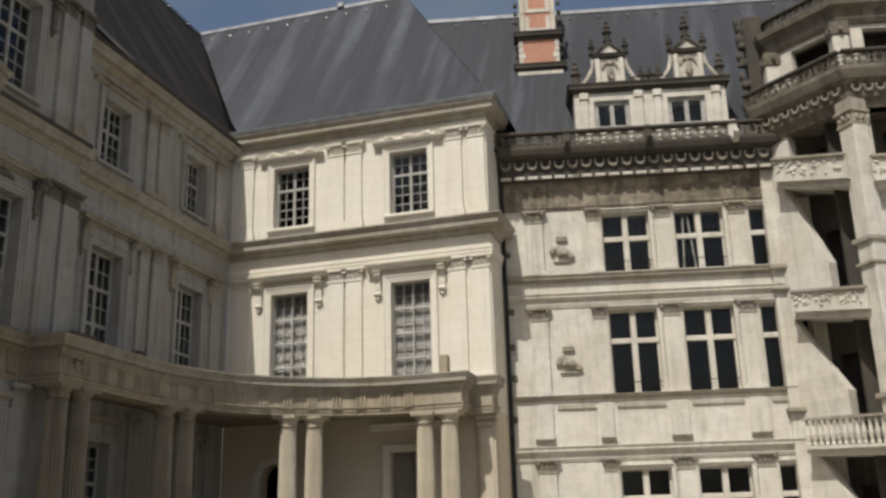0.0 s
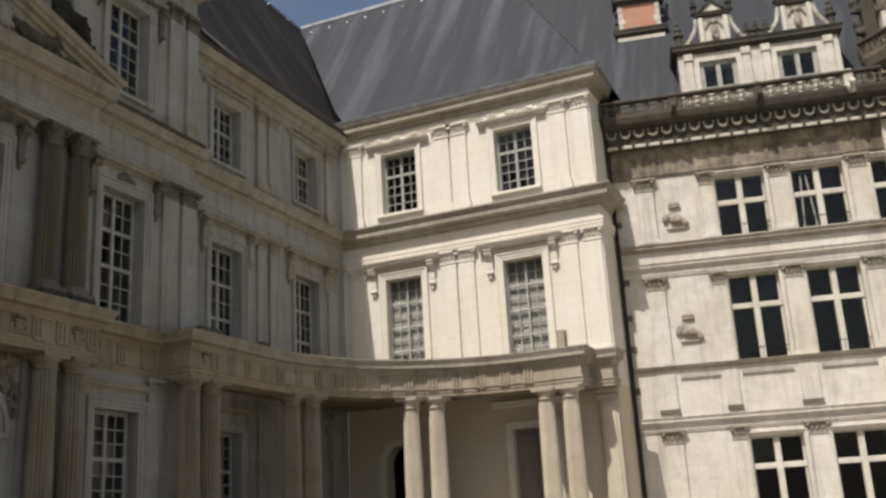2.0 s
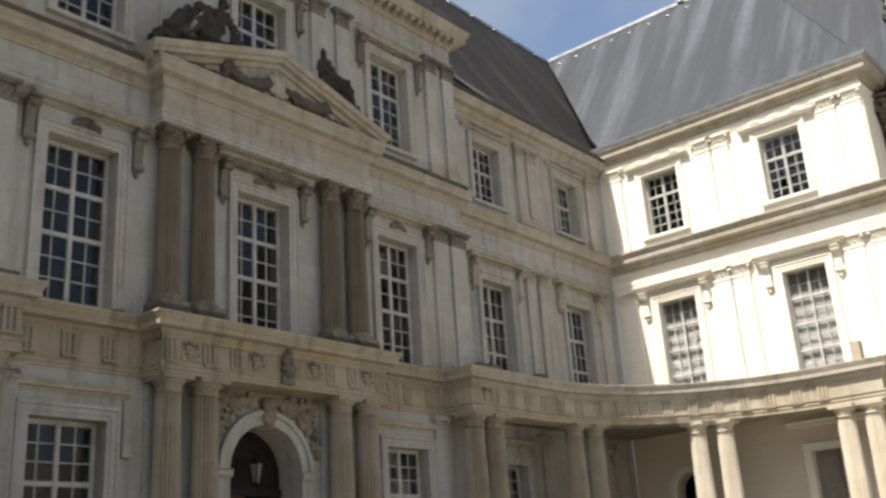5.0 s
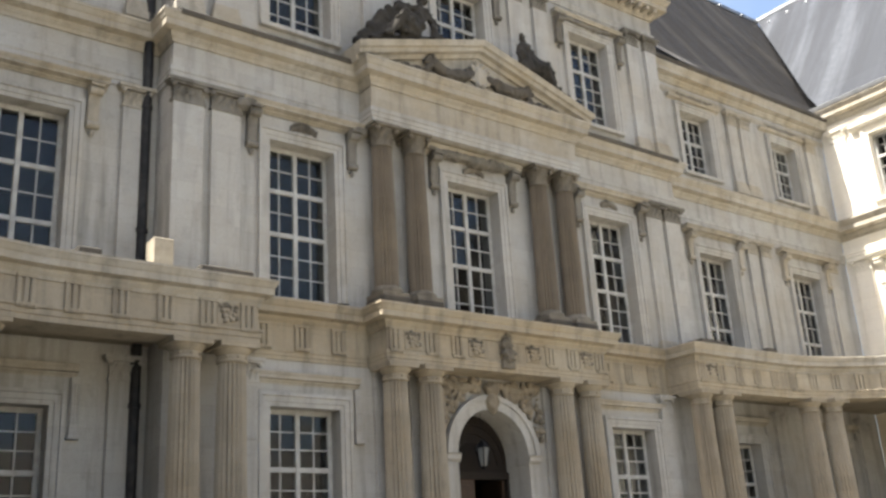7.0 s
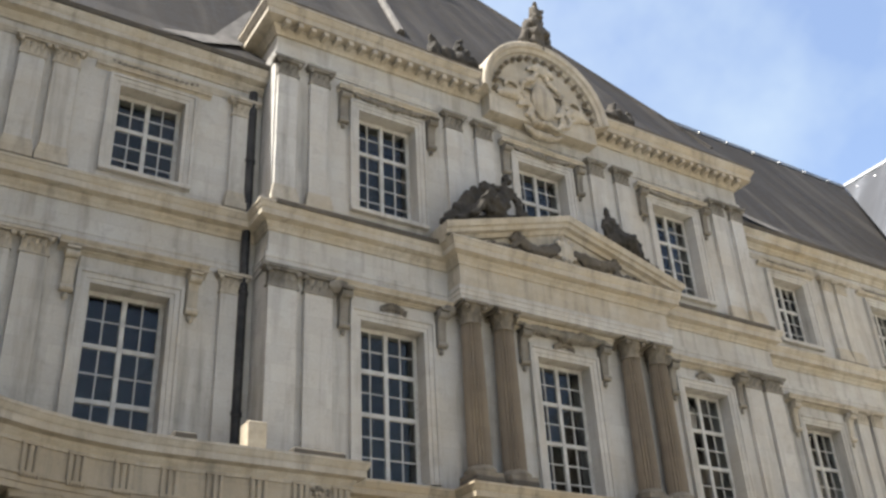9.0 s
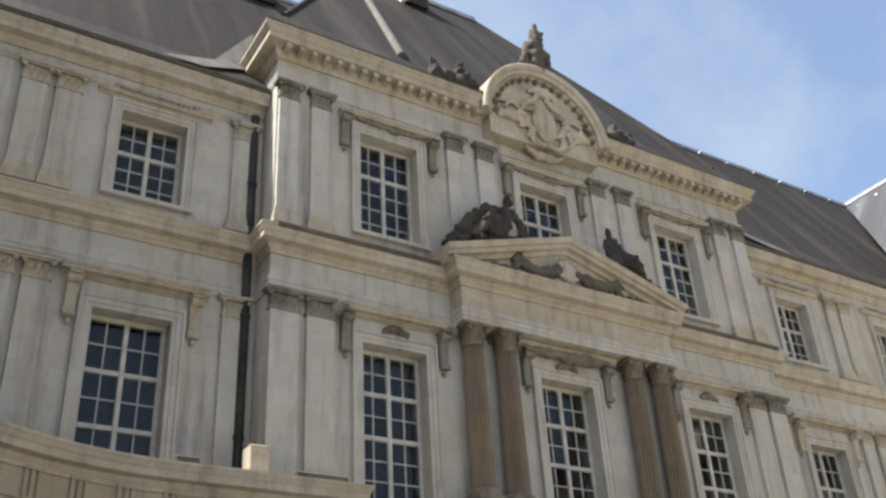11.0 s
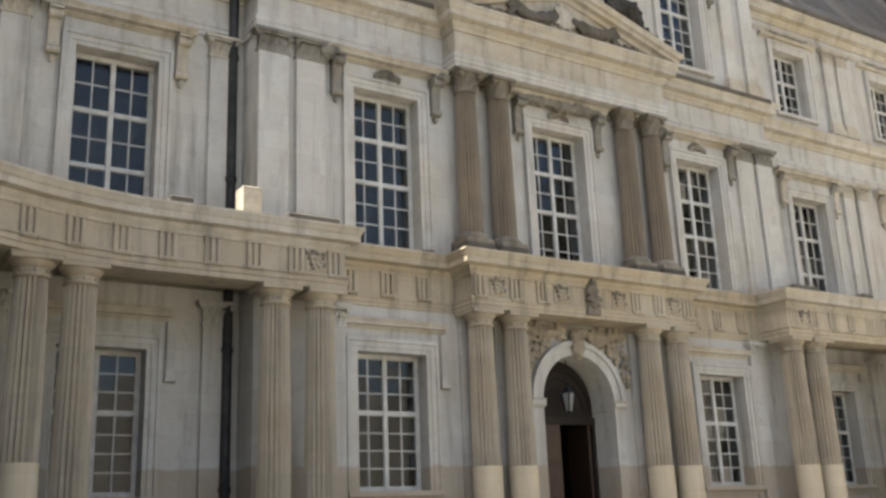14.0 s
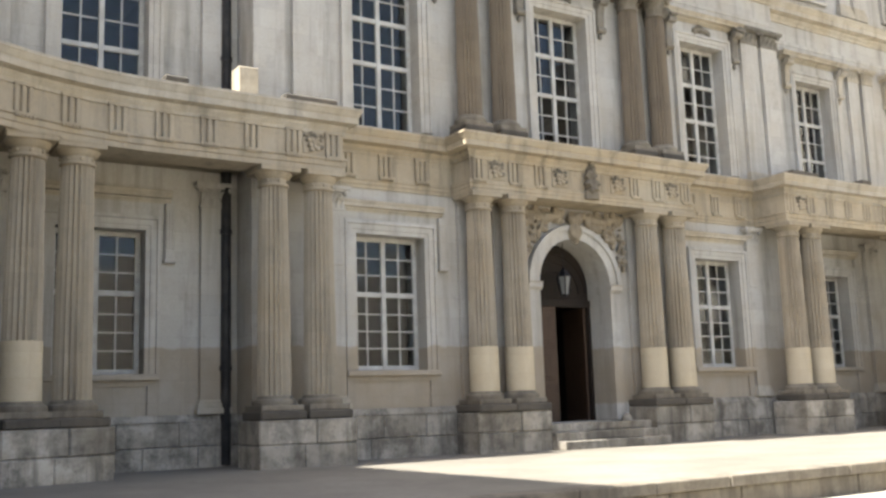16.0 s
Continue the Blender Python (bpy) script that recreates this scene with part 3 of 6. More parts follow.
for a in (*bays, *side_bays):
    d = 0 if abs(a) < 9 else SIDE
    if a:
        surround(wing, a, d, 2.45, 5.6 if d == 0 else 5.5, WIN, 0.3)
        bm = bmesh.new()
        sweep(bm, [(a - 1.45, d), (a + 1.45, d)], cornice_profile(6.1, 6.36, 0.2))
        part("window_hood", bm, MOULD, wing)
        for s in (-1, 1):
            part("bracket", shared("bracket:g", bracket_build, GREY), None, wing, "", Matrix.Translation((a + s * 1.42, d, 4.8)))
        bm = bmesh.new()
        upright_sweep(bm, [(a - 1.0, 1.6), (a - 1.0, 2.2), (a + 1.0, 2.2), (a + 1.0, 1.6)], [(0, d - 0.05), (0, d + 0.05), (0.2, d + 0.055), (0.2, d - 0.05)])
        part("apron_panel", bm, GREY, wing)
    surround(wing, a, d, 8.2, 12.2, WIN, 0.3, False)
    bm = bmesh.new()
    bx(bm, a - 1.2, a + 1.2, d - 0.02, d + 0.06, 12.52, 12.8)
    part("frieze_panel", bm, GREY, wing)
    bm = bmesh.new()
    sweep(bm, [(a - 1.72, d), (a + 1.72, d)], cornice_profile(12.84, 13.08, 0.36))
    part("window_hood", bm, MOULD, wing)
    for s in (-1, 1):
        console(wing, a + s * 1.42, d, 11.86, 0.98, CARVED if d == 0 else MOULD)
    bm = bmesh.new()
    if d == 0:
        for k in range(9):
            t = (k - 4) / 4
            ball(bm, (a + t * 0.32, d + 0.10, 12.56 + 0.12 * (1 - t * t)), (0.07, 0.07, 0.13), 6, 0.6)
        bx(bm, a - 0.34, a + 0.34, d, d + 0.1, 12.5, 12.56, 0.02)
        part("crest", bm, SOOTY, wing, "carved palmette crest above window")
    top = 18.72 if d == 0 else 17.85
    surround(wing, a, d, 15.45 if d == 0 else 15.35, top, WIN if d == 0 else 1.72, 0.28)
    if d == 0:
        bm = bmesh.new()
        sweep(bm, [(a - 1.6, d), (a + 1.6, d)], cornice_profile(19.1, 19.3, 0.26))
        part("window_hood", bm, MOULD, wing)
        bm = bmesh.new()
        garland(bm, a - 1.3, a + 1.3, 0.12, 19.2, 0.16, 0.075, 20, int(a * 10) + 99)
        melted(part("garland", bm, CARVED, wing, "carved stone fruit garland"), 0.025, 1)
        for s in (-1, 1):
            console(wing, a + s * 1.42, d, 18.1, 0.95)
    else:
        bm = bmesh.new()
        sweep(bm, [(a - 1.5, d), (a + 1.5, d)], cornice_profile(18.2, 18.36, 0.18))
        part("window_hood", bm, MOULD, wing)
        bm = bmesh.new()
        garland(bm, a - 1.1, a + 1.1, d + 0.1, 18.5, 0.08, 0.06, 16, int(a * 10) + 7)
        melted(part("garland", bm, CARVED, wing, "carved stone fruit garland"), 0.025, 1)

# swags between capitals and window heads
for s in (-1, 1):
    for a0, a1 in ((7.3, 6.95), (4.05, 3.75)):
        bm = bmesh.new()
        garland(bm, s * a0, s * a1, 0.16, 12.92, 0.03, 0.13, 9, int(a0 * 10))
        melted(part("garland", bm, CARVED, wing, "carved stone fruit garland"), 0.025, 1)

# pilasters
for s in (-1, 1):
    for a in (7.6, 8.55):
        pilaster(wing, s * a, 0, 8.1, 13.12, 0.76)
    for a in (2.2, 3.28, 7.65, 8.6):
        pilaster(wing, s * a, 0, 14.98, 19.6, 0.58, None, None, 0.5)
    for a in (9.5, 14.1, 14.9, 19.4):
        pilaster(wing, s * a, SIDE, 8.1, 13.12, 0.6, None, MOULD)
        pilaster(wing, s * a, SIDE, 14.98, 18.45, 0.6, None, MOULD, 0.5)
    for a in (9.5, 14.1, 19.4):
        pilaster(wing, s * a, SIDE, 1.58, 6.62, 0.6, None, GREY)
    pilaster(wing, s * 7.0, 0, 1.58, 6.62, 0.5, None, GREY)

# lower entablature with the projecting portal
PORT0 = [(-7.4, 0), (-3.72, 0), (-3.72, 0.85), (3.72, 0.85), (3.72, 0), (7.4, 0)]
bm = bmesh.new()
sweep(bm, PORT0, band_profile(6.67, 6.95, 0.07))
part("architrave", bm, OCHRE, wing)
bm = bmesh.new()
bx(bm, -3.72, 3.72, 0, 0.85, 6.675, 8.0)
part("portal_frieze", bm, OCHRE, wing, "ochre stone frieze block over the door columns")
bm = bmesh.new()
bx(bm, -7.4, 7.4, -0.02, 0.03, 6.96, 7.5)
part("frieze", bm, OCHRE, wing)
bm = bmesh.new()
sweep(bm, PORT0, cornice_profile(7.48, 8.05, 0.40))
part("cornice", bm, OCHRE, wing, "ochre moulded stone cornice")


def triglyph_build(bm):
    """Three upright bars over a drip strip, 0.4 wide, 0.55 high."""
    for x in (-0.135, 0, 0.135):
        bx(bm, x - 0.045, x + 0.045, -0.03, 0.055, 0.0, 0.5, 0.018)
    bx(bm, -0.2, 0.2, -0.03, 0.07, 0.49, 0.55)
    bx(bm, -0.2, 0.2, -0.03, 0.12, -0.05, -0.01)
    for k in range(6):
        x = -0.165 + k * 0.066
        bx(bm, x - 0.02, x + 0.02, -0.03, 0.115, -0.10, -0.05)


def metope_build(bm):
    """A carved emblem on a square field."""
    bx(bm, -0.24, 0.24, -0.03, 0.02, 0.03, 0.5)
    g = random.Random(4)
    for k in range(13):
        an = k * 2.4
        rr = 0.055 * math.sqrt(k)
        ball(bm, (rr * math.cos(an), 0.04, 0.27 + rr * math.sin(an)), (0.07, 0.055, 0.065), 6, 0.8)
    for s in (-1, 1):
        ball(bm, (s * 0.18, 0.03, 0.42), (0.06, 0.05, 0.05), 6, 0.5)


def emblem(key, field):
    """A pale shield framed by sooty carved ribbons."""
    me = shared(key, metope_build, field)
    if len(me.materials) < 2:
        me.materials.append(SOOTY)
        for p in me.polygons:
            c = p.center
            if c.y > 0.022 and (abs(c.x) > 0.13 or c.z > 0.38):
                p.material_index = 1
    return me


TRI = shared("triglyph:o", triglyph_build, OCHRE)
MET = emblem("metope:o", OCHRE)
for a in (-3.5, -2.42, -1.6, 1.6, 2.42, 3.5):
    part("triglyph", TRI, None, wing, "", Matrix.Translation((a, 0.85, 6.98)))
for a in (-2.96, -0.98, 0.98, 2.96):
    part("metope", MET, None, wing, "carved stone emblem", Matrix.Translation((a, 0.86, 6.97)))
for a in (4.6, 5.6, 6.6):
    for s in (-1, 1):
        part("triglyph", TRI, None, wing, "", Matrix.Translation((s * a, 0.03, 6.98)))
bm = bmesh.new()
for k, (z, r) in enumerate(((7.0, 0.16), (7.15, 0.2), (7.35, 0.17), (7.52, 0.13), (7.66, 0.10))):
    ball(bm, (0, 0.95, z), (r * 1.15, 0.13, r * 0.8), 8, 0.7)
bx(bm, -0.22, 0.22, 0.85, 1.0, 6.75, 6.95, 0.02)
part("mask", bm, SOOTY, wing, "weathered carved stone keystone ornament")

# portal columns on pedestals, arch, steps and doors
for s in (-1, 1):
    for a in (2.25, 3.3):
        column(wing, Matrix.Translation((s * a, 0.52, 1.6)), 5.07, 0.345, TAN, SMOOTH)
        column(wing, Matrix.Translation((s * a, 0.34, 8.36)), 4.74, 0.31, BROWN, None, "leafy")
        bm = bmesh.new()
        bx(bm, s * a - 0.46, s * a + 0.46, -0.1, 0.84, 8.04, 8.22, 0.03)
        bx(bm, s * a - 0.42, s * a + 0.42, -0.1, 0.78, 8.22, 8.37, 0.03)
        part("column_plinth", bm, SOOT, wing, "blackened stone column plinth")
        bm = bmesh.new()
        bx(bm, s * a - 0.33, s * a + 0.33, -0.05, 0.1, 1.6, 6.66)
        part("back_pilaster", bm, GREY, wing)
    e = sorted((s * 1.72, s * 3.85))
    for k, (f0, f1, z0, z1) in enumerate(((0, 0.55, TERRACE - 0.2, 0.95), (0.55, 1, TERRACE - 0.2, 0.95), (0, 0.42, 0.95, 1.42), (0.42, 1, 0.95, 1.42))):
        bm = bmesh.new()
        w = e[1] - e[0]
        bx(bm, e[0] + w * f0 + 0.004, e[0] + w * f1 - 0.004, -0.1, 1.02 + 0.012 * (k % 3), z0, z1 - 0.006, 0.022)
        part("pedestal_stone", bm, PLINTH, wing, "rain-stained stone pedestal block")
    for a in (2.25, 3.3):
        bm = bmesh.new()
        bx(bm, s * a - 0.52, s * a + 0.52, -0.05, 1.08, 1.42, 1.6, 0.03)
        part("pedestal_cap", bm, SOOT, wing)


def stone_course(parent, a0, a1, d, z0, z1, proud, seed, longest=1.35):
    """A row of dressed blocks, each a stone of its own."""
    g = random.Random(seed)
    a = a0
    while a < a1 - 0.05:
        L = min(g.uniform(0.75, longest), a1 - a)
        if a1 - a - L < 0.4:
            L = a1 - a
        b = bmesh.new()
        o = g.uniform(-0.012, 0.014)
        bx(b, a + 0.004, a + L - 0.004, d - 0.1, d + proud + o, z0 + 0.004, z1 - 0.004, 0.014)
        part("plinth_stone", b, PLINTH, parent)
        a += L


for k, (a0, a1, d) in enumerate(((-7.3, -3.86, 0), (3.86, 7.3, 0), (-20.6, -8.95, SIDE), (8.95, 20.6, SIDE))):
    stone_course(wing, a0, a1, d, 0.2, 0.92, 0.15, 10 + k)
    stone_course(wing, a0, a1, d, 0.92, 1.44, 0.13, 20 + k)
    bm = bmesh.new()
    sweep(bm, [(a0, d), (a1, d)], [(-0.1, 1.44), (0.15, 1.44), (0.08, 1.58), (-0.1, 1.58)])
    part("plinth_moulding", bm, PLINTH, wing)
bm = bmesh.new()
arc_ring(bm, 0, 4.65, 1.188, 1.52, -0.05, 0.13)
arc_ring(bm, 0, 4.65, 1.42, 1.56, -0.05, 0.19)
for s in (-1, 1):
    e = sorted((s * 1.188, s * 1.55))
    bx(bm, e[0], e[1], -0.74, 0.12, 1.1, 4.5)
    sweep(bm, [(e[0] - 0.03, 0.0), (e[1] + 0.03, 0.0)], [(-0.73, 4.45), (0.14, 4.45), (0.2, 4.52), (0.2, 4.62), (0.24, 4.66), (-0.73, 4.66)])
part("door_arch", bm, GREY, wing, "pale moulded stone door arch")
bm = bmesh.new()
ball(bm, (0, 0.2, 6.0), (0.2, 0.16, 0.3), 8, 0.3)
ball(bm, (0, 0.22, 6.38), (0.24, 0.18, 0.2), 8, 0.6)
for s in (-1, 1):
    g = random.Random(52 + s)
    for k in range(190):
        x, z = g.uniform(0.3, 1.78), g.uniform(4.9, 6.6)
        if math.hypot(x, z - 4.65) > 1.66:
            r = g.uniform(0.05, 0.12)
            ball(bm, (s * x, 0.03 + g.uniform(0, 0.09), z), (r, 0.09, r * g.uniform(0.7, 1.6)), 6, 0.8)
    garland(bm, s * 0.3, s * 1.6, 0.08, 6.5, 0.12, 0.09, 14, 31)
melted(part("spandrel_carving", bm, RELIEF, wing, "weathered carved garlands round the arch"), 0.022, 1)
bm = bmesh.new()
for k in range(3):
    bx(bm, -1.72, 1.72, -0.85, 1.5 - 0.33 * k, TERRACE + 0.2 * k, TERRACE + 0.2 * (k + 1), 0.015)
part("doorstep", bm, PLINTH, wing, "worn stone doorsteps")
door = new("door")
door.parent = wing
door.matrix_basis = Matrix.Translation((0, -0.8, 1.08))
tagged(door, "dark brown panelled oak double door, one leaf open")
bm = bmesh.new()
bx(bm, -1.2, 1.2, -0.06, 0.08, 3.05, 3.25, 0.01)
for s in (-1, 1):
    bx(bm, s * 1.2 - (0.1 if s > 0 else 0), s * 1.2 + (0.1 if s < 0 else 0), -0.06, 0.06, 0, 3.1)
for r in (0.6, 0.85, 1.08):
    arc_ring(bm, 0, 3.4, r, r + 0.05, -0.05, 0.02, 0.05, math.pi - 0.05, 16)
part("door_frame", bm, EBON, door)
bm = bmesh.new()
poly(bm, [(1.19 * math.cos(math.pi * k / 20), 3.57 + 1.19 * math.sin(math.pi * k / 20)) for k in range(21)] + [(-1.19, 3.2), (1.19, 3.2)], -0.05, -0.02)
part("tympanum_board", bm, EBON, door, "oak board in the arch head, coloured dark for the recess")


def leaf_door(bm):
    bx(bm, -0.55, 0.55, -0.03, 0.03, 0, 3.05, 0.005)
    for z0, z1 in ((0.15, 0.95), (1.1, 1.9), (2.05, 2.9)):
        bx(bm, -0.42, 0.42, -0.03, 0.045, z0, z1, 0.01)
        bx(bm, -0.34, 0.34, -0.03, 0.06, z0 + 0.08, z1 - 0.08, 0.012)


DL = shared("door_leaf:x", leaf_door, WOOD)
part("door_leaf", DL, None, door, "", Matrix.Translation((0.56, 0, 0)))
part("door_leaf", DL, None, door, "open oak leaf swung inward", pose(-1.12, -0.58, 0, 0, 0, 82))

# first-floor entablature and pediment
PORT1 = [(-20.65, SIDE), (-8.93, SIDE), (-8.93, 0), (-3.72, 0), (-3.72, 0.6), (3.72, 0.6), (3.72, 0), (8.93, 0), (8.93, SIDE), (20.65, SIDE)]
bm = bmesh.new()
sweep(bm, PORT1, band_profile(13.12, 13.5, 0.09))
part("architrave", bm, GREY, wing)
bm = bmesh.new()
bx(bm, -3.72, 3.72, -0.02, 0.6, 13.125, 14.75)
part("portal_frieze", bm, MOULD, wing)
bm = bmesh.new()
sweep(bm, PORT1, cornice_profile(14.15, 14.8, 0.42))
part("cornice", bm, MOULD, wing, "weathered moulded stone cornice")
# strips added along the cornice top to draw its black weathering crust
for run in ([(-8.93, 0), (-4.2, 0)], [(4.2, 0), (8.93, 0)]):
    bm = bmesh.new()
    sweep(bm, run, [(-0.1, 14.82), (0.3, 14.72), (0.432, 14.72), (0.45, 14.84), (0.38, 14.9), (-0.1, 14.99)])
    part("lead_flashing", bm, SOOT, wing)
bm = bmesh.new()
poly(bm, [(-3.8, 14.78), (3.8, 14.78), (0, 16.05)], 0.0, 0.62)
part("tympanum", bm, MOULD, wing)
bm = bmesh.new()
upright_sweep(bm, [(-4.2, 14.72), (0, 16.0), (4.2, 14.72)], [(0, 0), (0, 0.7), (0.12, 0.74), (0.13, 0.9), (0.24, 0.92), (0.26, 1.0), (0.36, 1.04), (0.42, 1.06), (0.44, 0)])
part("raking_cornice", bm, MOULD, wing, "sloping weathered pediment mouldings")
bm = bmesh.new()
for s in (-1, 1):
    garland(bm, s * 1.75, s * 0.35, 0.72, 15.38, 0.26, 0.15, 16, 8)
    for k in range(7):
        ball(bm, (s * (1.8 + 0.07 * (k % 3)), 0.72, 15.5 - 0.09 * k), (0.13, 0.11, 0.1), 6, 0.8)
    g = random.Random(70 + s)
    for k in range(40):
        t = g.random()
        ball(bm, (s * (1.75 - 1.4 * t), 0.82, 15.4 - 1.0 * t * (1 - t) + g.uniform(-0.12, 0.12)), (0.07, 0.07, 0.06), 6, 0.8)
    for k in range(5):
        ball(bm, (s * (2.1 + 0.16 * k), 0.68, 15.02 + 0.05 * (k % 2)), (0.11, 0.08, 0.08), 6, 0.8)
melted(part("tympanum_carving", bm, SOOT, wing, "blackened carved swag"), 0.022, 1)
bm = bmesh.new()
ball(bm, (0, 0.66, 15.42), (0.34, 0.12, 0.36), 8, 0.3)
for k in range(10):
    an = 2 * math.pi * k / 10
    ball(bm, (0.36 * math.cos(an), 0.7, 15.42 + 0.36 * math.sin(an)), (0.1, 0.09, 0.1), 6, 0.8)
melted(part("medallion", bm, MOULD, wing, "weathered carved medallion in the gable"), 0.03, 1)
bm = bmesh.new()
garland(bm, -1.6, 1.6, 0.2, 12.98, 0.10, 0.13, 22, 18)
melted(part("garland", bm, CARVED, wing, "carved stone fruit garland"), 0.025, 1)

# top entablature, modillions, curved pediment
TOP = [(-8.93, -3.0), (-8.93, 0), (8.93, 0), (8.93, -3.0)]
HALVES = ([(-8.93, -3.0), (-8.93, 0), (-2.2, 0)], [(2.2, 0), (8.93, 0), (8.93, -3.0)])
bm = bmesh.new()
sweep(bm, TOP, band_profile(19.6, 19.85, 0.07))
part("architrave", bm, GREY, wing)
for half in HALVES:
    bm = bmesh.new()
    sweep(bm, half, cornice_profile(20.45, 21.2, 0.62))
    part("cornice", bm, MOULD, wing, "weathered moulded stone cornice")
    # added strip for the black crust on the cornice top
    bm = bmesh.new()
    sweep(bm, half, [(-0.1, 21.2), (0.6, 21.21), (0.62, 21.28), (-0.1, 21.33)])
    part("lead_flashing", bm, SOOT, wing)
MOD = shared("modillion:m", lambda b: bx(b, -0.08, 0.08, 0.1, 0.45, -0.13, 0.03, 0.02), MOULD)
for k in range(46):
    a = -8.8 + k * 17.6 / 45
    if abs(a) > 2.3:
        part("modillion", MOD, None, wing, "", Matrix.Translation((a, 0.03, 20.70)))
for s in (-1, 1):
    bm = bmesh.new()
    e = sorted((s * 8.95, s * 20.65))
    sweep(bm, [(e[0], SIDE), (e[1], SIDE)], band_profile(18.45, 18.65, 0.06))
    sweep(bm, [(e[0], SIDE), (e[1], SIDE)], cornice_profile(18.85, 19.45, 0.46))
    part("cornice", bm, MOULD, wing, "weathered moulded stone eaves cornice")
    bm = bmesh.new()
    sweep(bm, [(e[0], SIDE), (e[1], SIDE)], [(0.2, 19.46), (0.5, 19.46), (0.53, 19.58), (0.48, 19.62), (0.2, 19.62)])
    part("gutter", bm, SOOT, wing)
bm = bmesh.new()
poly(bm, [(2.1, 20.0)] + [(2.1 * math.cos(math.pi * k / 24), 20.7 + 2.1 * math.sin(math.pi * k / 24)) for k in range(25)] + [(-2.1, 20.0)], 0.0, 0.45)
part("tympanum", bm, MOULD, wing)
bm = bmesh.new()
upright_sweep(bm, [(-2.03 * math.cos(math.pi * k / 32), 20.66 + 2.03 * math.sin(math.pi * k / 32)) for k in range(33)],
              [(0, 0), (0, 0.5), (0.12, 0.52), (0.13, 0.62), (0.24, 0.66), (0.27, 0.74), (0.40, 0.78), (0.44, 0.76), (0.44, 0)])
part("curved_pediment", bm, MOULD, wing, "weathered round-headed pediment moulding")
MODR = shared("modillion:r", lambda b: bx(b, -0.06, 0.06, 0.4, 0.64, -0.12, 0.02, 0.015), SOOTY)
for k in range(18):
    an = math.pi * (k + 0.5) / 18
    part("modillion", MODR, None, wing, "", Matrix.Translation((1.98 * math.cos(an), 0.03, 20.68 + 1.98 * math.sin(an))) @ Matrix.Rotation(math.pi / 2 - an, 4, "Y"))
bm = bmesh.new()
ball(bm, (0, 0.5, 20.95), (0.5, 0.16, 0.75), 8)
for k in range(30):
    an = 2 * math.pi * k / 30
    r = 1 + 0.12 * math.sin(5 * an)
    ball(bm, (0.78 * r * math.cos(an), 0.52, 21.0 + 1.02 * r * math.sin(an)), (0.13, 0.12, 0.13), 6, 0.6)
for s in (-1, 1):
    for k in range(3):
        arc_ring(bm, s * (0.75 + 0.25 * k), 20.5 + 0.3 * k, 0.22, 0.32, 0.4, 0.58, 0, 5, 10)
    garland(bm, s * 0.9, s * 1.75, 0.5, 20.75, -0.1, 0.12, 9, 41)
garland(bm, -0.5, 0.5, 0.5, 22.15, -0.12, 0.12, 9, 43)
garland(bm, -0.7, 0.7, 0.3, 19.95, 0.2, 0.12, 10, 44)
melted(part("cartouche", bm, MOULD, wing, "carved stone coat of arms cartouche"), 0.03, 2)

# roofs of the main wing
def roof_faces(bm, faces):
    seen = {}
    for f in faces:
        vs = []
        for p in f:
            k = tuple(round(c, 3) for c in p)
            if k not in seen:
                seen[k] = bm.verts.new(p)
            vs.append(seen[k])
        bm.faces.new(vs)


for s in (-1, 1):
    bm = bmesh.new()
    E0, F0, R0 = (s * 8.6, -0.4, 19.6), (s * 8.6, -1.35, 20.75), (s * 4.0, -7.0, 30.05)
    E1, F1, R1 = (s * 20.15, -0.4, 19.6), (s * 21.1, -1.35, 20.75), (s * 27.4, -7.0, 30.05)
    B0, B1 = (s * 4.0, -13.6, 19.6), (s * 27.4, -13.6, 19.6)
    roof_faces(bm, [(E0, E1, F1, F0), (F0, F1, R1, R0), (R0, R1, B1, B0)])
    part("roof", bm, BROWN_SLATE, wing, "steep blue-grey slate roof")
    bm = bmesh.new()
    bx(bm, *sorted((s * 5.0, s * 27.3)), -7.09, -6.91, 29.98, 30.16)
    for k in range(9):
        a = s * (10 + 1.9 * k)
        ball(bm, (a, -6.5, 29.55), (0.10, 0.14, 0.06), 6)
    part("ridge_cap", bm, LEAD, wing)
bm = bmesh.new()
e, q, zt = 9.42, 3.1, 33.05
A = [(-e, 0.55, 21.25), (e, 0.55, 21.25), (e, -14.6, 21.25), (-e, -14.6, 21.25)]
G = [(-e + 0.75, -0.35, 22.5), (e - 0.75, -0.35, 22.5), (e - 0.75, -13.7, 22.5), (-e + 0.75, -13.7, 22.5)]
RL, RR = (-q, -7.0, zt), (q, -7.0, zt)
roof_faces(bm, [(A[0], A[1], G[1], G[0]), (A[1], A[2], G[2], G[1]), (A[3], A[0], G[0], G[3]), (G[0], G[1], RR, RL), (G[1], G[2], RR), (G[3], G[0], RL), (G[2], G[3], RL, RR)])
part("roof", bm, BROWN_SLATE, wing, "steep blue-grey slate roof")
bm = bmesh.new()
bx(bm, -q, q, -7.12, -6.88, zt - 0.05, zt + 0.15)
part("ridge_cap", bm, LEAD, wing)
for P, Q in ((RR, G[1]), (RL, G[0])):
    bm = bmesh.new()
    tube(bm, Vector(P), Vector(Q), 0.09)
    part("hip_cap", bm, BROWN_SLATE, wing)
bm = bmesh.new()
tube(bm, Vector((q, -6.98, zt)), Vector((4.75, -0.3, 22.5)), 0.15)
part("hip_cap", bm, ZINC, wing, "pale zinc strip down the roof slope")
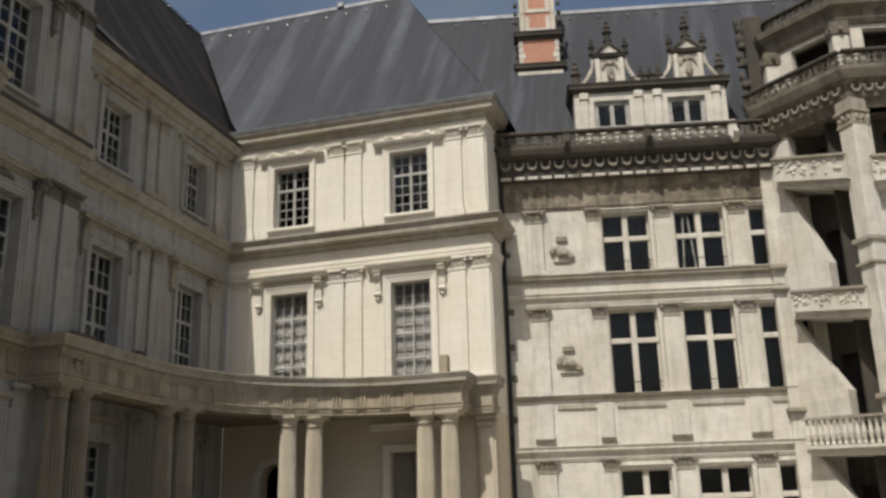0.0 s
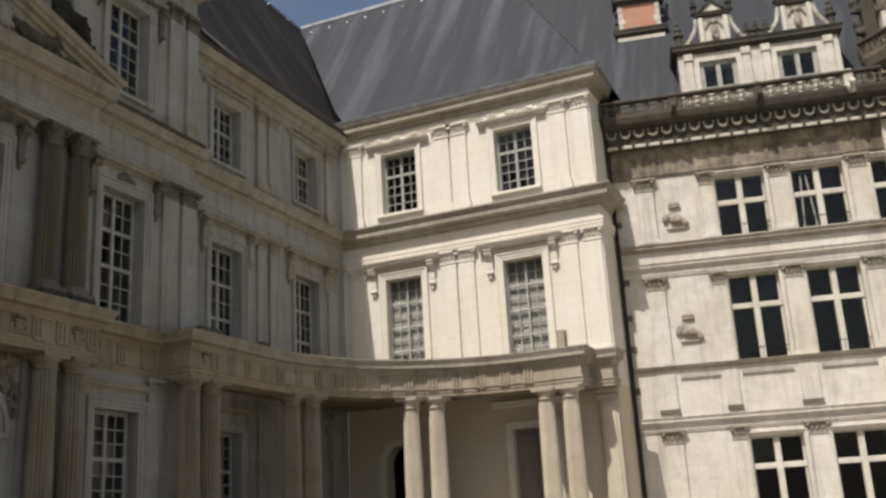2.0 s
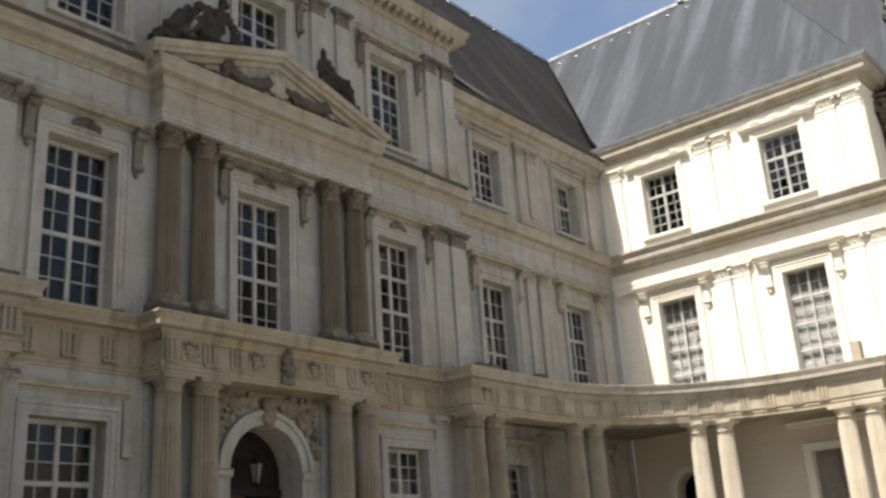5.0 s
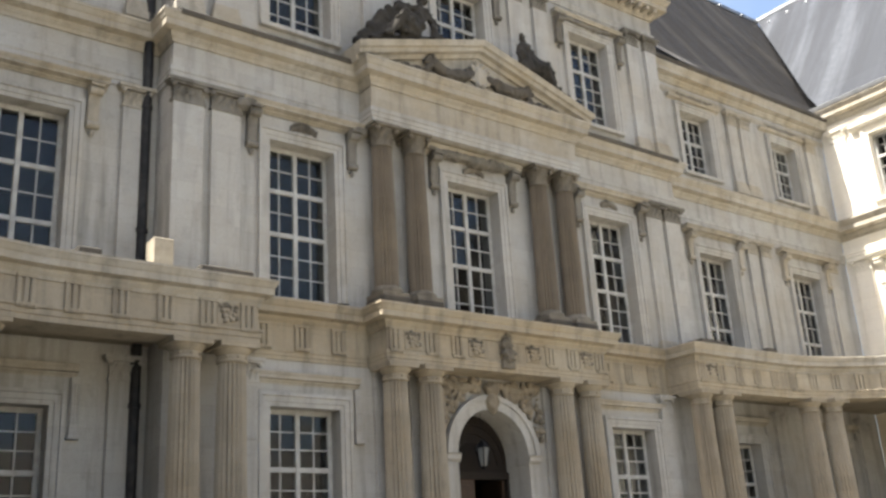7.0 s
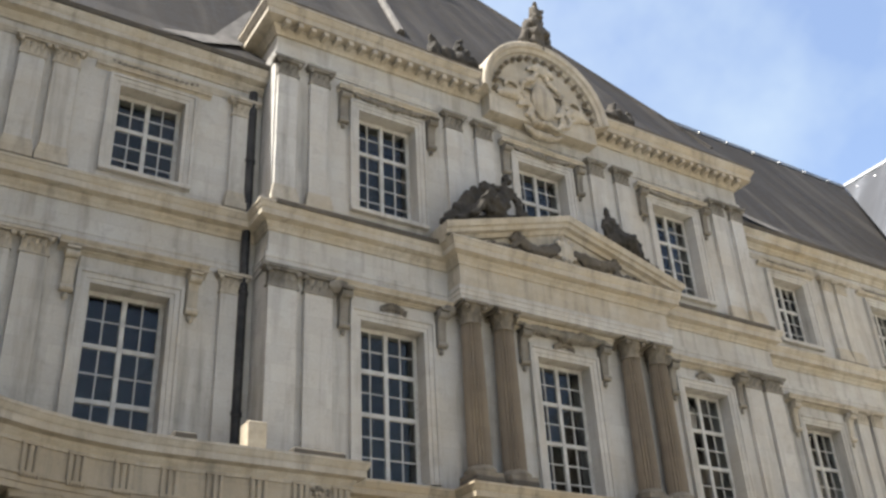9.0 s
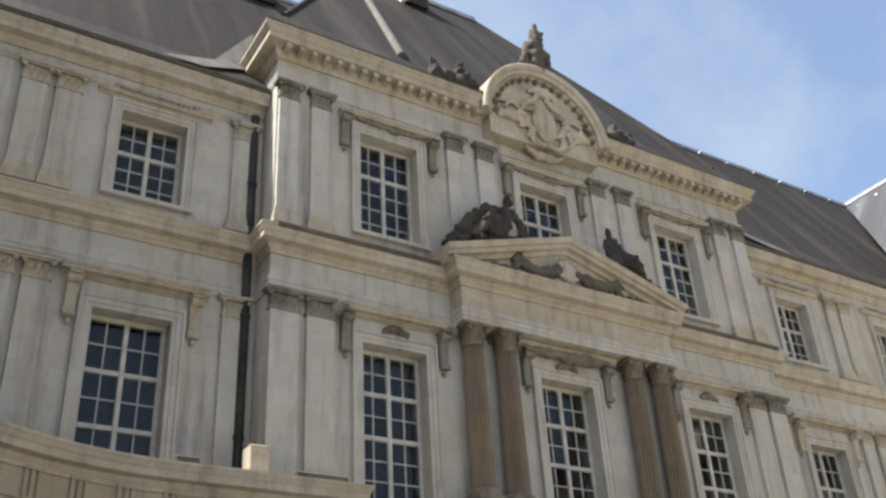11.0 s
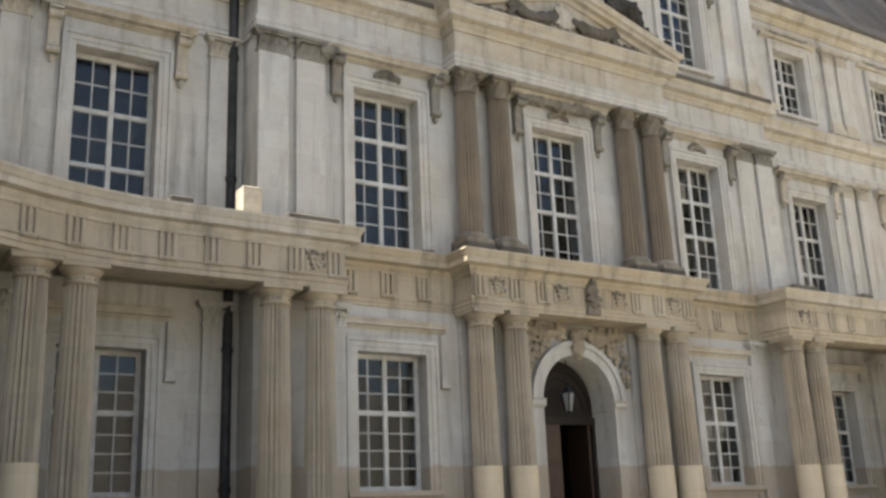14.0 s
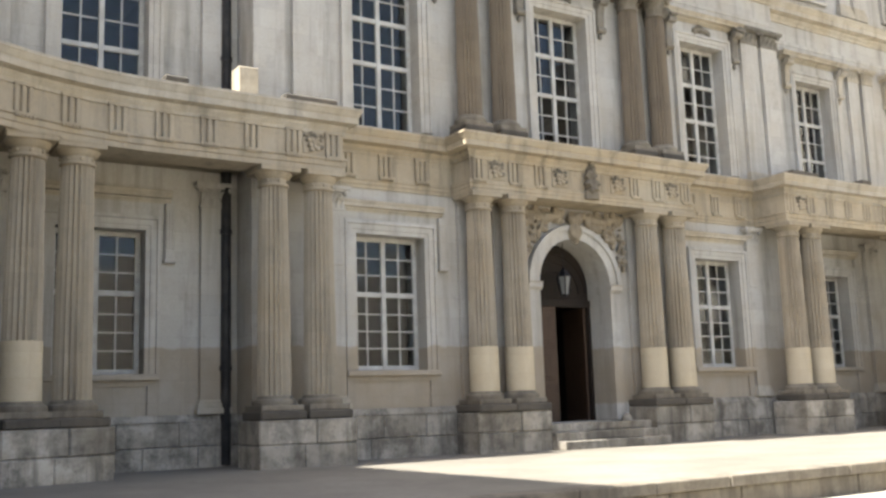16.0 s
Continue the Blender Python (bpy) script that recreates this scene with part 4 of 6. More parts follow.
# flared lead valleys beside the central block
for s in (-1, 1):
    bm = bmesh.new()
    roof_faces(bm, [((s * 10.9, -0.33, 19.64), (s * 12.1, -0.33, 19.64), (s * 10.35, -1.28, 20.84), (s * 9.45, -1.28, 20.84)),
                    ((s * 9.45, -1.28, 20.84), (s * 10.35, -1.28, 20.84), (s * 8.6, -3.32, 24.2), (s * 7.9, -3.32, 24.2))])
    part("valley_flashing", bm, ZINC, wing, "pale flared zinc valley beside the roof")
# dark vents near the ridges
for a, y, z in ((0.7, -5.9, 31.5), (8.9, -6.45, 29.2), (7.2, -6.45, 29.2)):
    bm = bmesh.new()
    bx(bm, a - 0.5, a + 0.5, y - 0.6, y + 0.35, z - 0.4, z + 0.75, 0.03)
    bx(bm, a - 0.6, a + 0.6, y - 0.65, y + 0.45, z + 0.75, z + 0.85, 0.02)
    part("roof_vent", bm, PIPE, wing, "dark zinc roof vent")
    bm = bmesh.new()
    bx(bm, a + 0.5, a + 0.72, y - 0.5, y + 0.38, z - 0.35, z + 0.6, 0.03)
    part("vent_cheek", bm, CREAM, wing)

# rain pipes at the inner corners, widened and blackened to carry the shadow gap
for s in (-1, 1):
    bm = bmesh.new()
    lathe(bm, [(0.115, 0), (0.115, 18.3)], (s * 9.24, SIDE + 0.12, 0.5), 12)
    for z in (2.5, 5.5, 9.5, 12.6, 16.5):
        lathe(bm, [(0.14, 0), (0.14, 0.1)], (s * 9.24, SIDE + 0.12, z), 12)
    part("rain_pipe", bm, PIPE, wing, "black iron rain pipe")


# ---- the two curved colonnades ----
CX, CY, CR = -11.6, 28.0, 7.2


def colonnade(flip):
    def W(x, y):
        return (x, 33.6 - y) if flip else (x, y)

    col = thing("colonnade", Matrix.Identity(4), "curved stone portico of paired fluted columns with flat roof", "colonnade", "curved colonnades")
    pts = [(-20.0, 24.1), (-18.8, 24.1), (-18.8, 28.0)]
    n = 16
    for k in range(1, n):
        a = math.pi - math.pi / 2 * k / n
        pts.append((CX + CR * math.cos(a), CY + CR * math.sin(a)))
    pts += [(-11.6, 35.2), (-9.8, 35.2), (-9.8, 36.5), (-8.95, 36.5), (-8.95, 37.4)]
    path = [W(*p) for p in pts]
    if not flip:
        path = path[::-1]
    bm = bmesh.new()
    sweep(bm, path, [(-0.78, 6.67), (0.02, 6.67), (0.02, 6.78), (0.05, 6.79), (0.05, 6.9), (0.09, 6.92), (0.09, 6.97), (0.0, 6.97), (0.0, 7.5), (-0.78, 7.5)])
    part("frieze", bm, TAN if flip else WARM, col)
    bm = bmesh.new()
    sweep(bm, path, cornice_profile(7.48, 8.05, 0.34, -0.78))
    part("cornice", bm, MOULD, col, "weathered moulded stone cornice")
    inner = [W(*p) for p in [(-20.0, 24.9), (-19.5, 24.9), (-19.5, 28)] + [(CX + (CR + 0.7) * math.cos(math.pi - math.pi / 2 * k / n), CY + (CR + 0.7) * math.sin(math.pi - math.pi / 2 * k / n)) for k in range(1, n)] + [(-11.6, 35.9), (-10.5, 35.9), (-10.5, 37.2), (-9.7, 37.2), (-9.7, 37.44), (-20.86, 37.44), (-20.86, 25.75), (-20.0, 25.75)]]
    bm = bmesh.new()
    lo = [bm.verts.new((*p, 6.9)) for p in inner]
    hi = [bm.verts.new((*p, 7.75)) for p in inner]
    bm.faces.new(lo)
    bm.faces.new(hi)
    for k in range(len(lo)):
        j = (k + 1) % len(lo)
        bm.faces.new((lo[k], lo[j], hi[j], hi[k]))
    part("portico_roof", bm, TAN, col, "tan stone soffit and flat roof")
    spots = [(-19.15, 24.54), (-19.15, 25.58)]
    for an in (12.2, 19.5, 52.4, 59.6) if flip else (14.4, 21.5, 52.4, 59.8):
        a = radians(180 - an)
        spots.append((CX + 7.55 * math.cos(a), CY + 7.55 * math.sin(a)))
    spots += [(-11.35, 35.55), (-10.4, 35.55)]
    for k, p in enumerate(spots):
        low = SMOOTH if (not flip and k in (0, 1)) or (flip and k == 3) else None
        # sunlit pairs take the lighter copy, so part of their brightness is colour
        column(col, Matrix.Translation((*W(*p), 1.6)), 5.07, 0.35, PALE if not flip and k > 3 else TAN, low)
    groups = [((-19.15, 24.54), (-19.15, 25.58)), (spots[2], spots[3]), (spots[4], spots[5]), (spots[6], spots[7])]
    for p, q in groups:
        P, Q = Vector(W(*p)), Vector(W(*q))
        d = (Q - P).normalized()
        c = (P + Q) / 2
        m = Matrix.Translation((c.x, c.y, 0)) @ Matrix.Rotation(math.atan2(d.y, d.x), 4, "Z")
        half = (Q - P).length / 2
        w = half + 0.56
        for k, (f0, f1, z0, z1) in enumerate(((-1, 0.1, TERRACE - 0.2, 0.93), (0.1, 1, TERRACE - 0.2, 0.93), (-1, -0.15, 0.93, 1.42), (-0.15, 1, 0.93, 1.42))):
            bm = bmesh.new()
            bx(bm, f0 * w + 0.004, f1 * w - 0.004, -0.58 - 0.01 * (k % 2), 0.58 + 0.012 * (k % 3), z0, z1 - 0.006, 0.024)
            part("pedestal_stone", bm, PLINTH, col, "rain-stained stone pedestal block", m)
        for s in (-1, 1):
            bm = bmesh.new()
            bx(bm, s * half - 0.5, s * half + 0.5, -0.53, 0.53, 1.42, 1.6, 0.03)
            part("pedestal_cap", bm, SOOT, col, "", m)
    # engaged end pilaster against the pavilion, with base and capital
    bm = bmesh.new()
    for x0, x1, y0, z0, z1 in ((-9.72, -9.02, 37.1, 1.6, 6.68), (-9.62, -9.12, 37.04, 1.9, 6.2), (-9.78, -8.96, 37.02, 6.28, 6.42), (-9.82, -8.92, 36.98, 6.5, 6.66),
                               (-9.8, -8.94, 37.0, 1.5, 1.85), (-9.86, -8.88, 36.92, TERRACE - 0.2, 1.5)):
        ys = sorted((W(x0, y0)[1], W(x0, 37.46)[1]))
        bx(bm, x0, x1, ys[0], ys[1], z0, z1, 0.015)
    part("end_pilaster", bm, TAN if flip else PALE, col)
    # triglyphs along the frieze, evenly by length
    line = [Vector(p) for p in [W(*q) for q in pts[1:-4]]]
    lens = [0]
    for a, b in zip(line, line[1:]):
        lens.append(lens[-1] + (b - a).length)
    tri = shared("triglyph:t" + str(flip), triglyph_build, TAN if flip else WARM)
    met = emblem("metope:t" + str(flip), TAN if flip else WARM)
    count = int(lens[-1] / 0.92)
    for k in range(count + 1):
        s = 0.25 + k * (lens[-1] - 0.5) / count
        for which, s2 in (("triglyph", s), ("metope", s + 0.46 if k == 0 else None)):
            if s2 is None:
                continue
            i = max(j for j in range(len(lens) - 1) if lens[j] <= s2)
            a, b = line[i], line[i + 1]
            p = a.lerp(b, (s2 - lens[i]) / (lens[i + 1] - lens[i]))
            d = (b - a).normalized()
            out = Vector((-d.y, d.x)) if flip else Vector((d.y, -d.x))
            along = Vector((out.y, -out.x))
            m = frame_matrix((p.x + out.x * 0.005, p.y + out.y * 0.005, 6.98), (along.x, along.y, 0), (out.x, out.y, 0))
            part(which, tri if which == "triglyph" else met, None, col, "", m)
    # lead strips and stone post on the cornice
    bm = bmesh.new()
    q = W(-10.6, 35.15)
    if flip:
        q = W(-19.32, 26.19)
        bx(bm, -19.42, -18.98, q[1] - 0.22, q[1] + 0.22, 8.05, 8.8, 0.02)
    else:
        bx(bm, q[0] + 0.05, q[0] + 0.35, q[1] - 0.2, q[1] + 0.2, 8.05, 8.72, 0.02)
    part("stone_post", bm, WARM, col, "small square stone post on the cornice")
    for (x0, y0, x1, y1) in ((-19.2, 24.3, -18.58, 25.55), (-19.2, 27.6, -18.55, 28.1)):
        bm = bmesh.new()
        a, b = W(x0, y0), W(x1, y1)
        ys = sorted((a[1], b[1]))
        bx(bm, x0, x1, ys[0], ys[1], 8.05, 8.22, 0.04)
        part("coping_stone", bm, SOOT, col, "blackened coping stone")
    return col


colonnade(False)
colonnade(True)

# ---- the return pavilion that meets the main wing, and its twin behind the view ----
def pavilion(m, label):
    """Local x runs along the front, y outward; the front spans x from 9 to 20.87."""
    pav = thing("corner_pavilion", m, label, "building", "corner pavilions")
    centres = (12.46, 17.92)
    w = 1.74
    hs = []
    for a in centres:
        hs += [(a - w / 2, a + w / 2, 8.2, 12.45), (a - w / 2, a + w / 2, 15.42, 18.28)]
    hs += [(11.75, 13.45, 0.48, 5.5), (17.75, 19.15, 0.48, 5.3)]
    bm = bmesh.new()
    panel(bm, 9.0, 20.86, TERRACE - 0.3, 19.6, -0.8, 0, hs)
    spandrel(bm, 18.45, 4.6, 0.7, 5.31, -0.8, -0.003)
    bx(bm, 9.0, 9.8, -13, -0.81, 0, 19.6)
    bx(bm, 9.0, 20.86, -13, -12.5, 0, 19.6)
    # cream wall; its lower part is coloured darker as portico shade
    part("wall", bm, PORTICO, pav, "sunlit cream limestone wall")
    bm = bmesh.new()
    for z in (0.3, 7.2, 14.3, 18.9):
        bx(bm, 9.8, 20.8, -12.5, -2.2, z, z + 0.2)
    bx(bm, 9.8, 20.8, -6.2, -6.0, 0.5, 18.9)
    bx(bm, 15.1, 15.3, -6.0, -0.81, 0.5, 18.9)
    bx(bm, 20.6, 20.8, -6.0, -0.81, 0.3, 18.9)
    part("inner_wall", bm, DARK, pav, "room walls behind windows, plaster coloured near black for shade")
    for a in centres:
        window(pav, a, -0.36, 8.2, 12.45, w, (2, 2, 2, 2), SASH + ", blinds drawn", 0.08, 0.985)
        window(pav, a, -0.36, 15.42, 18.28, w, (4, 2), SASH)
        surround(pav, a, 0, 8.2, 12.45, w, 0.3, False, CREAM)
        surround(pav, a, 0, 15.42, 18.28, w, 0.26, True, CREAM)
        bm = bmesh.new()
        sweep(bm, [(a - 1.85, 0), (a + 1.85, 0)], cornice_profile(12.92, 13.2, 0.42))
        part("window_hood", bm, CREAM, pav)
        bm = bmesh.new()
        sweep(bm, [(a - 1.2, 0), (a + 1.2, 0)], [(-0.05, 12.78), (0.08, 12.78), (0.14, 12.86), (-0.05, 12.88)])
        part("lintel_moulding", bm, CREAM, pav)
        bm = bmesh.new()
        sweep(bm, [(a - 1.55, 0), (a + 1.55, 0)], cornice_profile(18.52, 18.72, 0.3))
        part("window_hood", bm, CREAM, pav)
        for s in (-1, 1):
            console(pav, a + s * 1.4, 0, 11.92, 1.0, CREAM)
        bm = bmesh.new()
        for k in range(15):
            t = (k - 7) / 7
            ball(bm, (a + t * 1.15, 0.12, 18.8 + 0.14 * math.cos(t * 4.2) ** 2), (0.13, 0.1, 0.09), 6, 0.6)
        part("crest", bm, CREAM, pav, "carved scroll crest above window")
    # closed ground-floor door with its hood, and the dark arched passage
    surround(pav, 12.6, 0, 0.6, 5.5, 1.7, 0.28, False, CREAM)
    bm = bmesh.new()
    sweep(bm, [(11.1, 0), (14.2, 0)], cornice_profile(6.35, 6.6, 0.22))
    part("door_hood", bm, CREAM, pav)
    pd = new("door")
    pd.parent = pav
    pd.matrix_basis = Matrix.Translation((12.6, -0.45, 0.48))
    tagged(pd, "closed weathered grey wooden door with panels")
    for s in (-1, 1):
        bm = bmesh.new()
        e = sorted((s * 0.01, s * 0.85))
        bx(bm, e[0], e[1], -0.04, 0.03, 0, 5.02, 0.01)
        for z0, z1 in ((0.2, 1.0), (1.15, 2.3), (2.45, 3.6), (3.75, 4.85)):
            bx(bm, e[0] + 0.12, e[1] - 0.12, -0.03, 0.05, z0, z1, 0.015)
        part("door_leaf", bm, GREYWOOD, pd)
    bm = bmesh.new()
    arc_ring(bm, 18.45, 4.6, 0.688, 0.95, -0.05, 0.08)
    for s in (-1, 1):
        bx(bm, *sorted((18.45 + s * 0.688, 18.45 + s * 0.95)), -0.05, 0.08, 0.48, 4.6)
    part("passage_arch", bm, CREAM, pav)
    for a in (9.42, 10.42, 14.93, 15.75, 20.1):
        pilaster(pav, a, 0, 8.1, 13.2, 0.72 if a > 10.2 or a < 9.5 else 0.7, CREAM, CREAM)
        pilaster(pav, a, 0, 14.98, 18.95, 0.7, CREAM, CREAM, 0.5)
    PATH = [(9.0, -2.2), (9.0, 0), (20.86, 0)]
    rev = [(x, y) for x, y in PATH]
    bm = bmesh.new()
    sweep(bm, rev, band_profile(13.2, 13.6, 0.12))
    part("architrave", bm, CREAM, pav)
    bm = bmesh.new()
    sweep(bm, rev, cornice_profile(14.1, 14.85, 0.6))
    part("cornice", bm, MOULD, pav, "weathered moulded stone cornice")
    bm = bmesh.new()
    sweep(bm, rev, band_profile(18.95, 19.15, 0.07))
    part("architrave", bm, CREAM, pav)
    bm = bmesh.new()
    sweep(bm, rev, cornice_profile(19.3, 19.95, 0.52))
    part("cornice", bm, MOULD, pav, "weathered moulded stone eaves cornice")
    bm = bmesh.new()
    sweep(bm, rev, [(0.25, 19.96), (0.55, 19.96), (0.6, 20.1), (0.54, 20.14), (0.25, 20.14)])
    part("gutter", bm, LEAD, pav)
    bm = bmesh.new()
    z0, zf, zr = 20.1, 21.2, 30.15
    E0, E1 = (8.45, 0.55, z0), (20.4, 0.55, z0)
    G0, G1 = (9.3, -0.4, zf), (21.3, -0.4, zf)
    A0, A1 = (14.7, -6.75, zr), (27.0, -6.75, zr)
    H0, H1 = (8.45, -14, z0), (9.3, -13.1, zf)
    roof_faces(bm, [(E0, E1, G1, G0), (G0, G1, A1, A0), (E0, G0, H1, H0), (G0, A0, H1), (A0, A1, (27.0, -14, z0), (9.3, -13.1, zf))])
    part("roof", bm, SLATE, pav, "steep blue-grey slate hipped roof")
    bm = bmesh.new()
    bx(bm, 14.7, 27.0, -6.85, -6.65, zr - 0.06, zr + 0.12)
    for k in range(10):
        ball(bm, (15.6 + 1.15 * k, -6.2, zr - 0.75), (0.09, 0.08, 0.08), 6)
    part("ridge_cap", bm, LEAD, pav)
    bm = bmesh.new()
    tube(bm, Vector(A0), Vector(G0), 0.035)
    part("hip_cap", bm, SLATE, pav)
    bm = bmesh.new()
    bx(bm, 18.2, 18.6, -6.95, -6.55, zr, zr + 0.3, 0.04)
    part("roof_vent", bm, LEAD, pav)
    bm = bmesh.new()
    lathe(bm, [(0.09, 0), (0.09, 19.0)], (8.88, -1.9, 0.4), 12)
    part("rain_pipe", bm, PIPE, pav, "black iron rain pipe")
    return pav


pavilion(frame_matrix((0, 37.45, 0), (-1, 0, 0), (0, -1, 0)), "sunlit cream limestone pavilion with hipped slate roof")


# ---- the twin pavilion behind the view, plain ----
bm = bmesh.new()
bx(bm, -33, -9, -13, -3.85, 0, 20.0)
roof_faces(bm, [((-33, -3.3, 20), (-8.5, -3.3, 20), (-14.6, -10.5, 30)), ((-8.5, -3.3, 20), (-8.5, -17, 20), (-14.6, -10.5, 30)), ((-8.5, -17, 20), (-33, -17, 20), (-14.6, -10.5, 30)), ((-33, -17, 20), (-33, -3.3, 20), (-14.6, -10.5, 30))])
me = link_mesh("wall_south", bm, GREY)
tagged(new("wall_south", me), "plain grey limestone wing closing the court", "wall", "", "structure")
# unseen blocks added round the court; cream, to bounce warm fill onto the wing
bm = bmesh.new()
bx(bm, 34, 44, -40, 60, 0, 13)
bx(bm, -40, 34, -42, -36, 0, 9)
me = link_mesh("wall_court", bm, CREAM)
tagged(new("wall_court", me), "unseen plain range added to bounce warm light", "wall", "", "structure")

# ---- ground and terrace ----
bm = bmesh.new()
bmesh.ops.create_grid(bm, x_segments=2, y_segments=2, size=1500)
tagged(new("ground", link_mesh("ground", bm, GRAVEL)), "pale gravel courtyard ground", "ground", "", "structure")
bm = bmesh.new()
bx(bm, -33, -10.55, -3.8, 37.4, -0.3, TERRACE)
tagged(new("terrace", link_mesh("terrace", bm, PAVE)), "worn dusty grey paved terrace before the palace", "terrace", "", "structure")
# kerb in sooty stone: streaked blocks, with the edge's shade in the tone too
edge = thing("terrace_kerb", Matrix.Identity(4), "weathered stone kerb along the raised terrace edge", "kerb", "", "structure")
ck = random.Random(3)
y = -3.8
while y < 37:
    L = ck.uniform(1.0, 1.7)
    bm = bmesh.new()
    o = ck.uniform(-0.015, 0.015)
    bx(bm, -10.55, -10.12 + o, y + 0.006, y + L - 0.006, TERRACE - 0.16, TERRACE + 0.005 + o * 0.3, 0.015)
    part("kerb_stone", bm, SOOTY, edge)
    bm = bmesh.new()
    bx(bm, -10.54, -10.2 + o, y + 0.3, y + 0.3 + L - 0.012, -0.1, TERRACE - 0.168, 0.012)
    part("face_stone", bm, SOOTY, edge)
    y += L


# ---- the carved renaissance range with the stair tower; u runs away from the pavilion along its front ----
TURN = radians(12)
FU, FN = Vector((math.cos(TURN), math.sin(TURN), 0)), Vector((math.sin(TURN), -math.cos(TURN), 0))
FO = Vector((-9.0, 39.65, 0))
FRAME_R = frame_matrix(FO, -FU, FN)
ren = thing("renaissance_range", FRAME_R, "sunlit cream limestone renaissance palace range with mullioned windows", "building")


def U(u0, u1):
    return (-u1, -u0)


tops = {"upper": (12.78, 15.44, 14.28), "middle": (7.62, 11.16, 9.85), "lower": (1.6, 4.66, 3.5)}
spans = ((4.25, 6.3), (7.32, 9.42), (10.45, 12.5), (18.5, 20.5), (22, 24))
hs = [(*U(*s), z0, z1) for s in spans for z0, z1, _ in tops.values()]
bm = bmesh.new()
panel(bm, -30, 0.0, 0, 16.95, -0.9, 0, hs)
part("wall", bm, CHALK, ren, "sunlit cream limestone wall")
bm = bmesh.new()
bx(bm, -30, 2.0, -9.2, -9.0, 0, 19)
for z in (0.1, 5.6, 11.4, 17.0):
    bx(bm, -30, 0, -9, -0.91, z, z + 0.2)
part("inner_wall", bm, DARK, ren, "room walls behind windows, plaster coloured near black for shade")


def cross_window(u0, u1, z0, z1, bar):
    """A stone cross of mullion and transom with leaded casements."""
    a, w, h = -(u0 + u1) / 2, u1 - u0, z1 - z0
    win = new("window")
    win.parent = ren
    win.matrix_basis = Matrix.Translation((a, -0.32, z0))
    tagged(win, "stone-mullioned cross window with dark leaded panes")

    def cross(b):
        bx(b, -0.12, 0.12, -0.1, 0.2, 0, h, 0.02)
        bx(b, -w / 2, w / 2, -0.1, 0.13, bar - z0 - 0.11, bar - z0 + 0.11, 0.02)
        for s in (-1, 1):
            bx(b, *sorted((s * w / 2, s * (w / 2 - 0.1))), -0.1, 0.08, 0, h)
        bx(b, -w / 2, w / 2, -0.1, 0.08, h - 0.1, h)
        bx(b, -w / 2, w / 2, -0.1, 0.2, 0, 0.07)

    part("mullion_cross", shared(f"mullion_cross:{w:.2f}:{h:.2f}", cross, CHALK), None, win, "cream stone mullion and transom")
    pw = (w - 0.4) / 2
    for z, y in ((0.07, bar - z0 - 0.09), (bar - z0 + 0.09, h - 0.1)):
        hh = y - z

        def lead(b):
            for s in (-1, 1):
                bx(b, *sorted((s * pw / 2, s * (pw / 2 - 0.045))), -0.02, 0.02, -hh / 2, hh / 2)
            for zz in (-hh / 2, hh / 2 - 0.045):
                bx(b, -pw / 2, pw / 2, -0.02, 0.02, zz, zz + 0.045)
            n = max(2, round(hh / 0.3))
            for k in range(1, n):
                bx(b, -pw / 2, pw / 2, -0.008, 0.012, -hh / 2 + k * hh / n - 0.008, -hh / 2 + k * hh / n + 0.008)
            for k in (1, 2):
                bx(b, -pw / 2 + k * pw / 3 - 0.008, -pw / 2 + k * pw / 3 + 0.008, -0.008, 0.012, -hh / 2, hh / 2)

        for s in (-1, 1):
            m = Matrix.Translation((s * (0.1 + pw / 2), -0.02, (z + y) / 2))
            part("leading", shared(f"leading:{pw:.2f}:{hh:.2f}", lead, IRON), None, win, "", m)
            p = part("pane", pane_mesh(pw, hh), None, win, "", m @ pose(0, -0.01, 0, rng.gauss(0, 0.4), 0, rng.gauss(0, 0.4)))
            p.visible_shadow = False
    if h > 3.2 or 2 < h < 2.8:
        bm = bmesh.new()
        for k in range(9):
            x = -w / 2 + 0.2 + k * (w - 0.4) / 8
            bx(bm, x - 0.014, x + 0.014, 0.17, 0.2, 0.05, 0.5)
        bx(bm, -w / 2, w / 2, 0.165, 0.205, 0.48, 0.52)
        part("window_rail", bm, IRON, win, "thin black iron window rail")


for s in spans[:3]:
    for z0, z1, bar in tops.values():
        cross_window(*s, z0, z1, bar)
    for z0, z1, _ in tops.values():
        surround(ren, -(s[0] + s[1]) / 2, 0, z0, z1, s[1] - s[0], 0.16, False, CHALK)

# ladder leaning inside an upper window shows as two pale poles
bm = bmesh.new()
for x0, x1 in ((-7.62, -7.75), (-8.12, -7.95)):
    q = bx(bm, -0.025, 0.025, -0.02, 0.02, 0, 2.3)
    for v in q:
        v.co = Vector((v.co.x + x0 + (x1 - x0) * v.co.z / 2.3, v.co.y - 0.24, v.co.z + 12.82))
part("window_pole", bm, FRAME, ren, "pale leaning poles in the window")

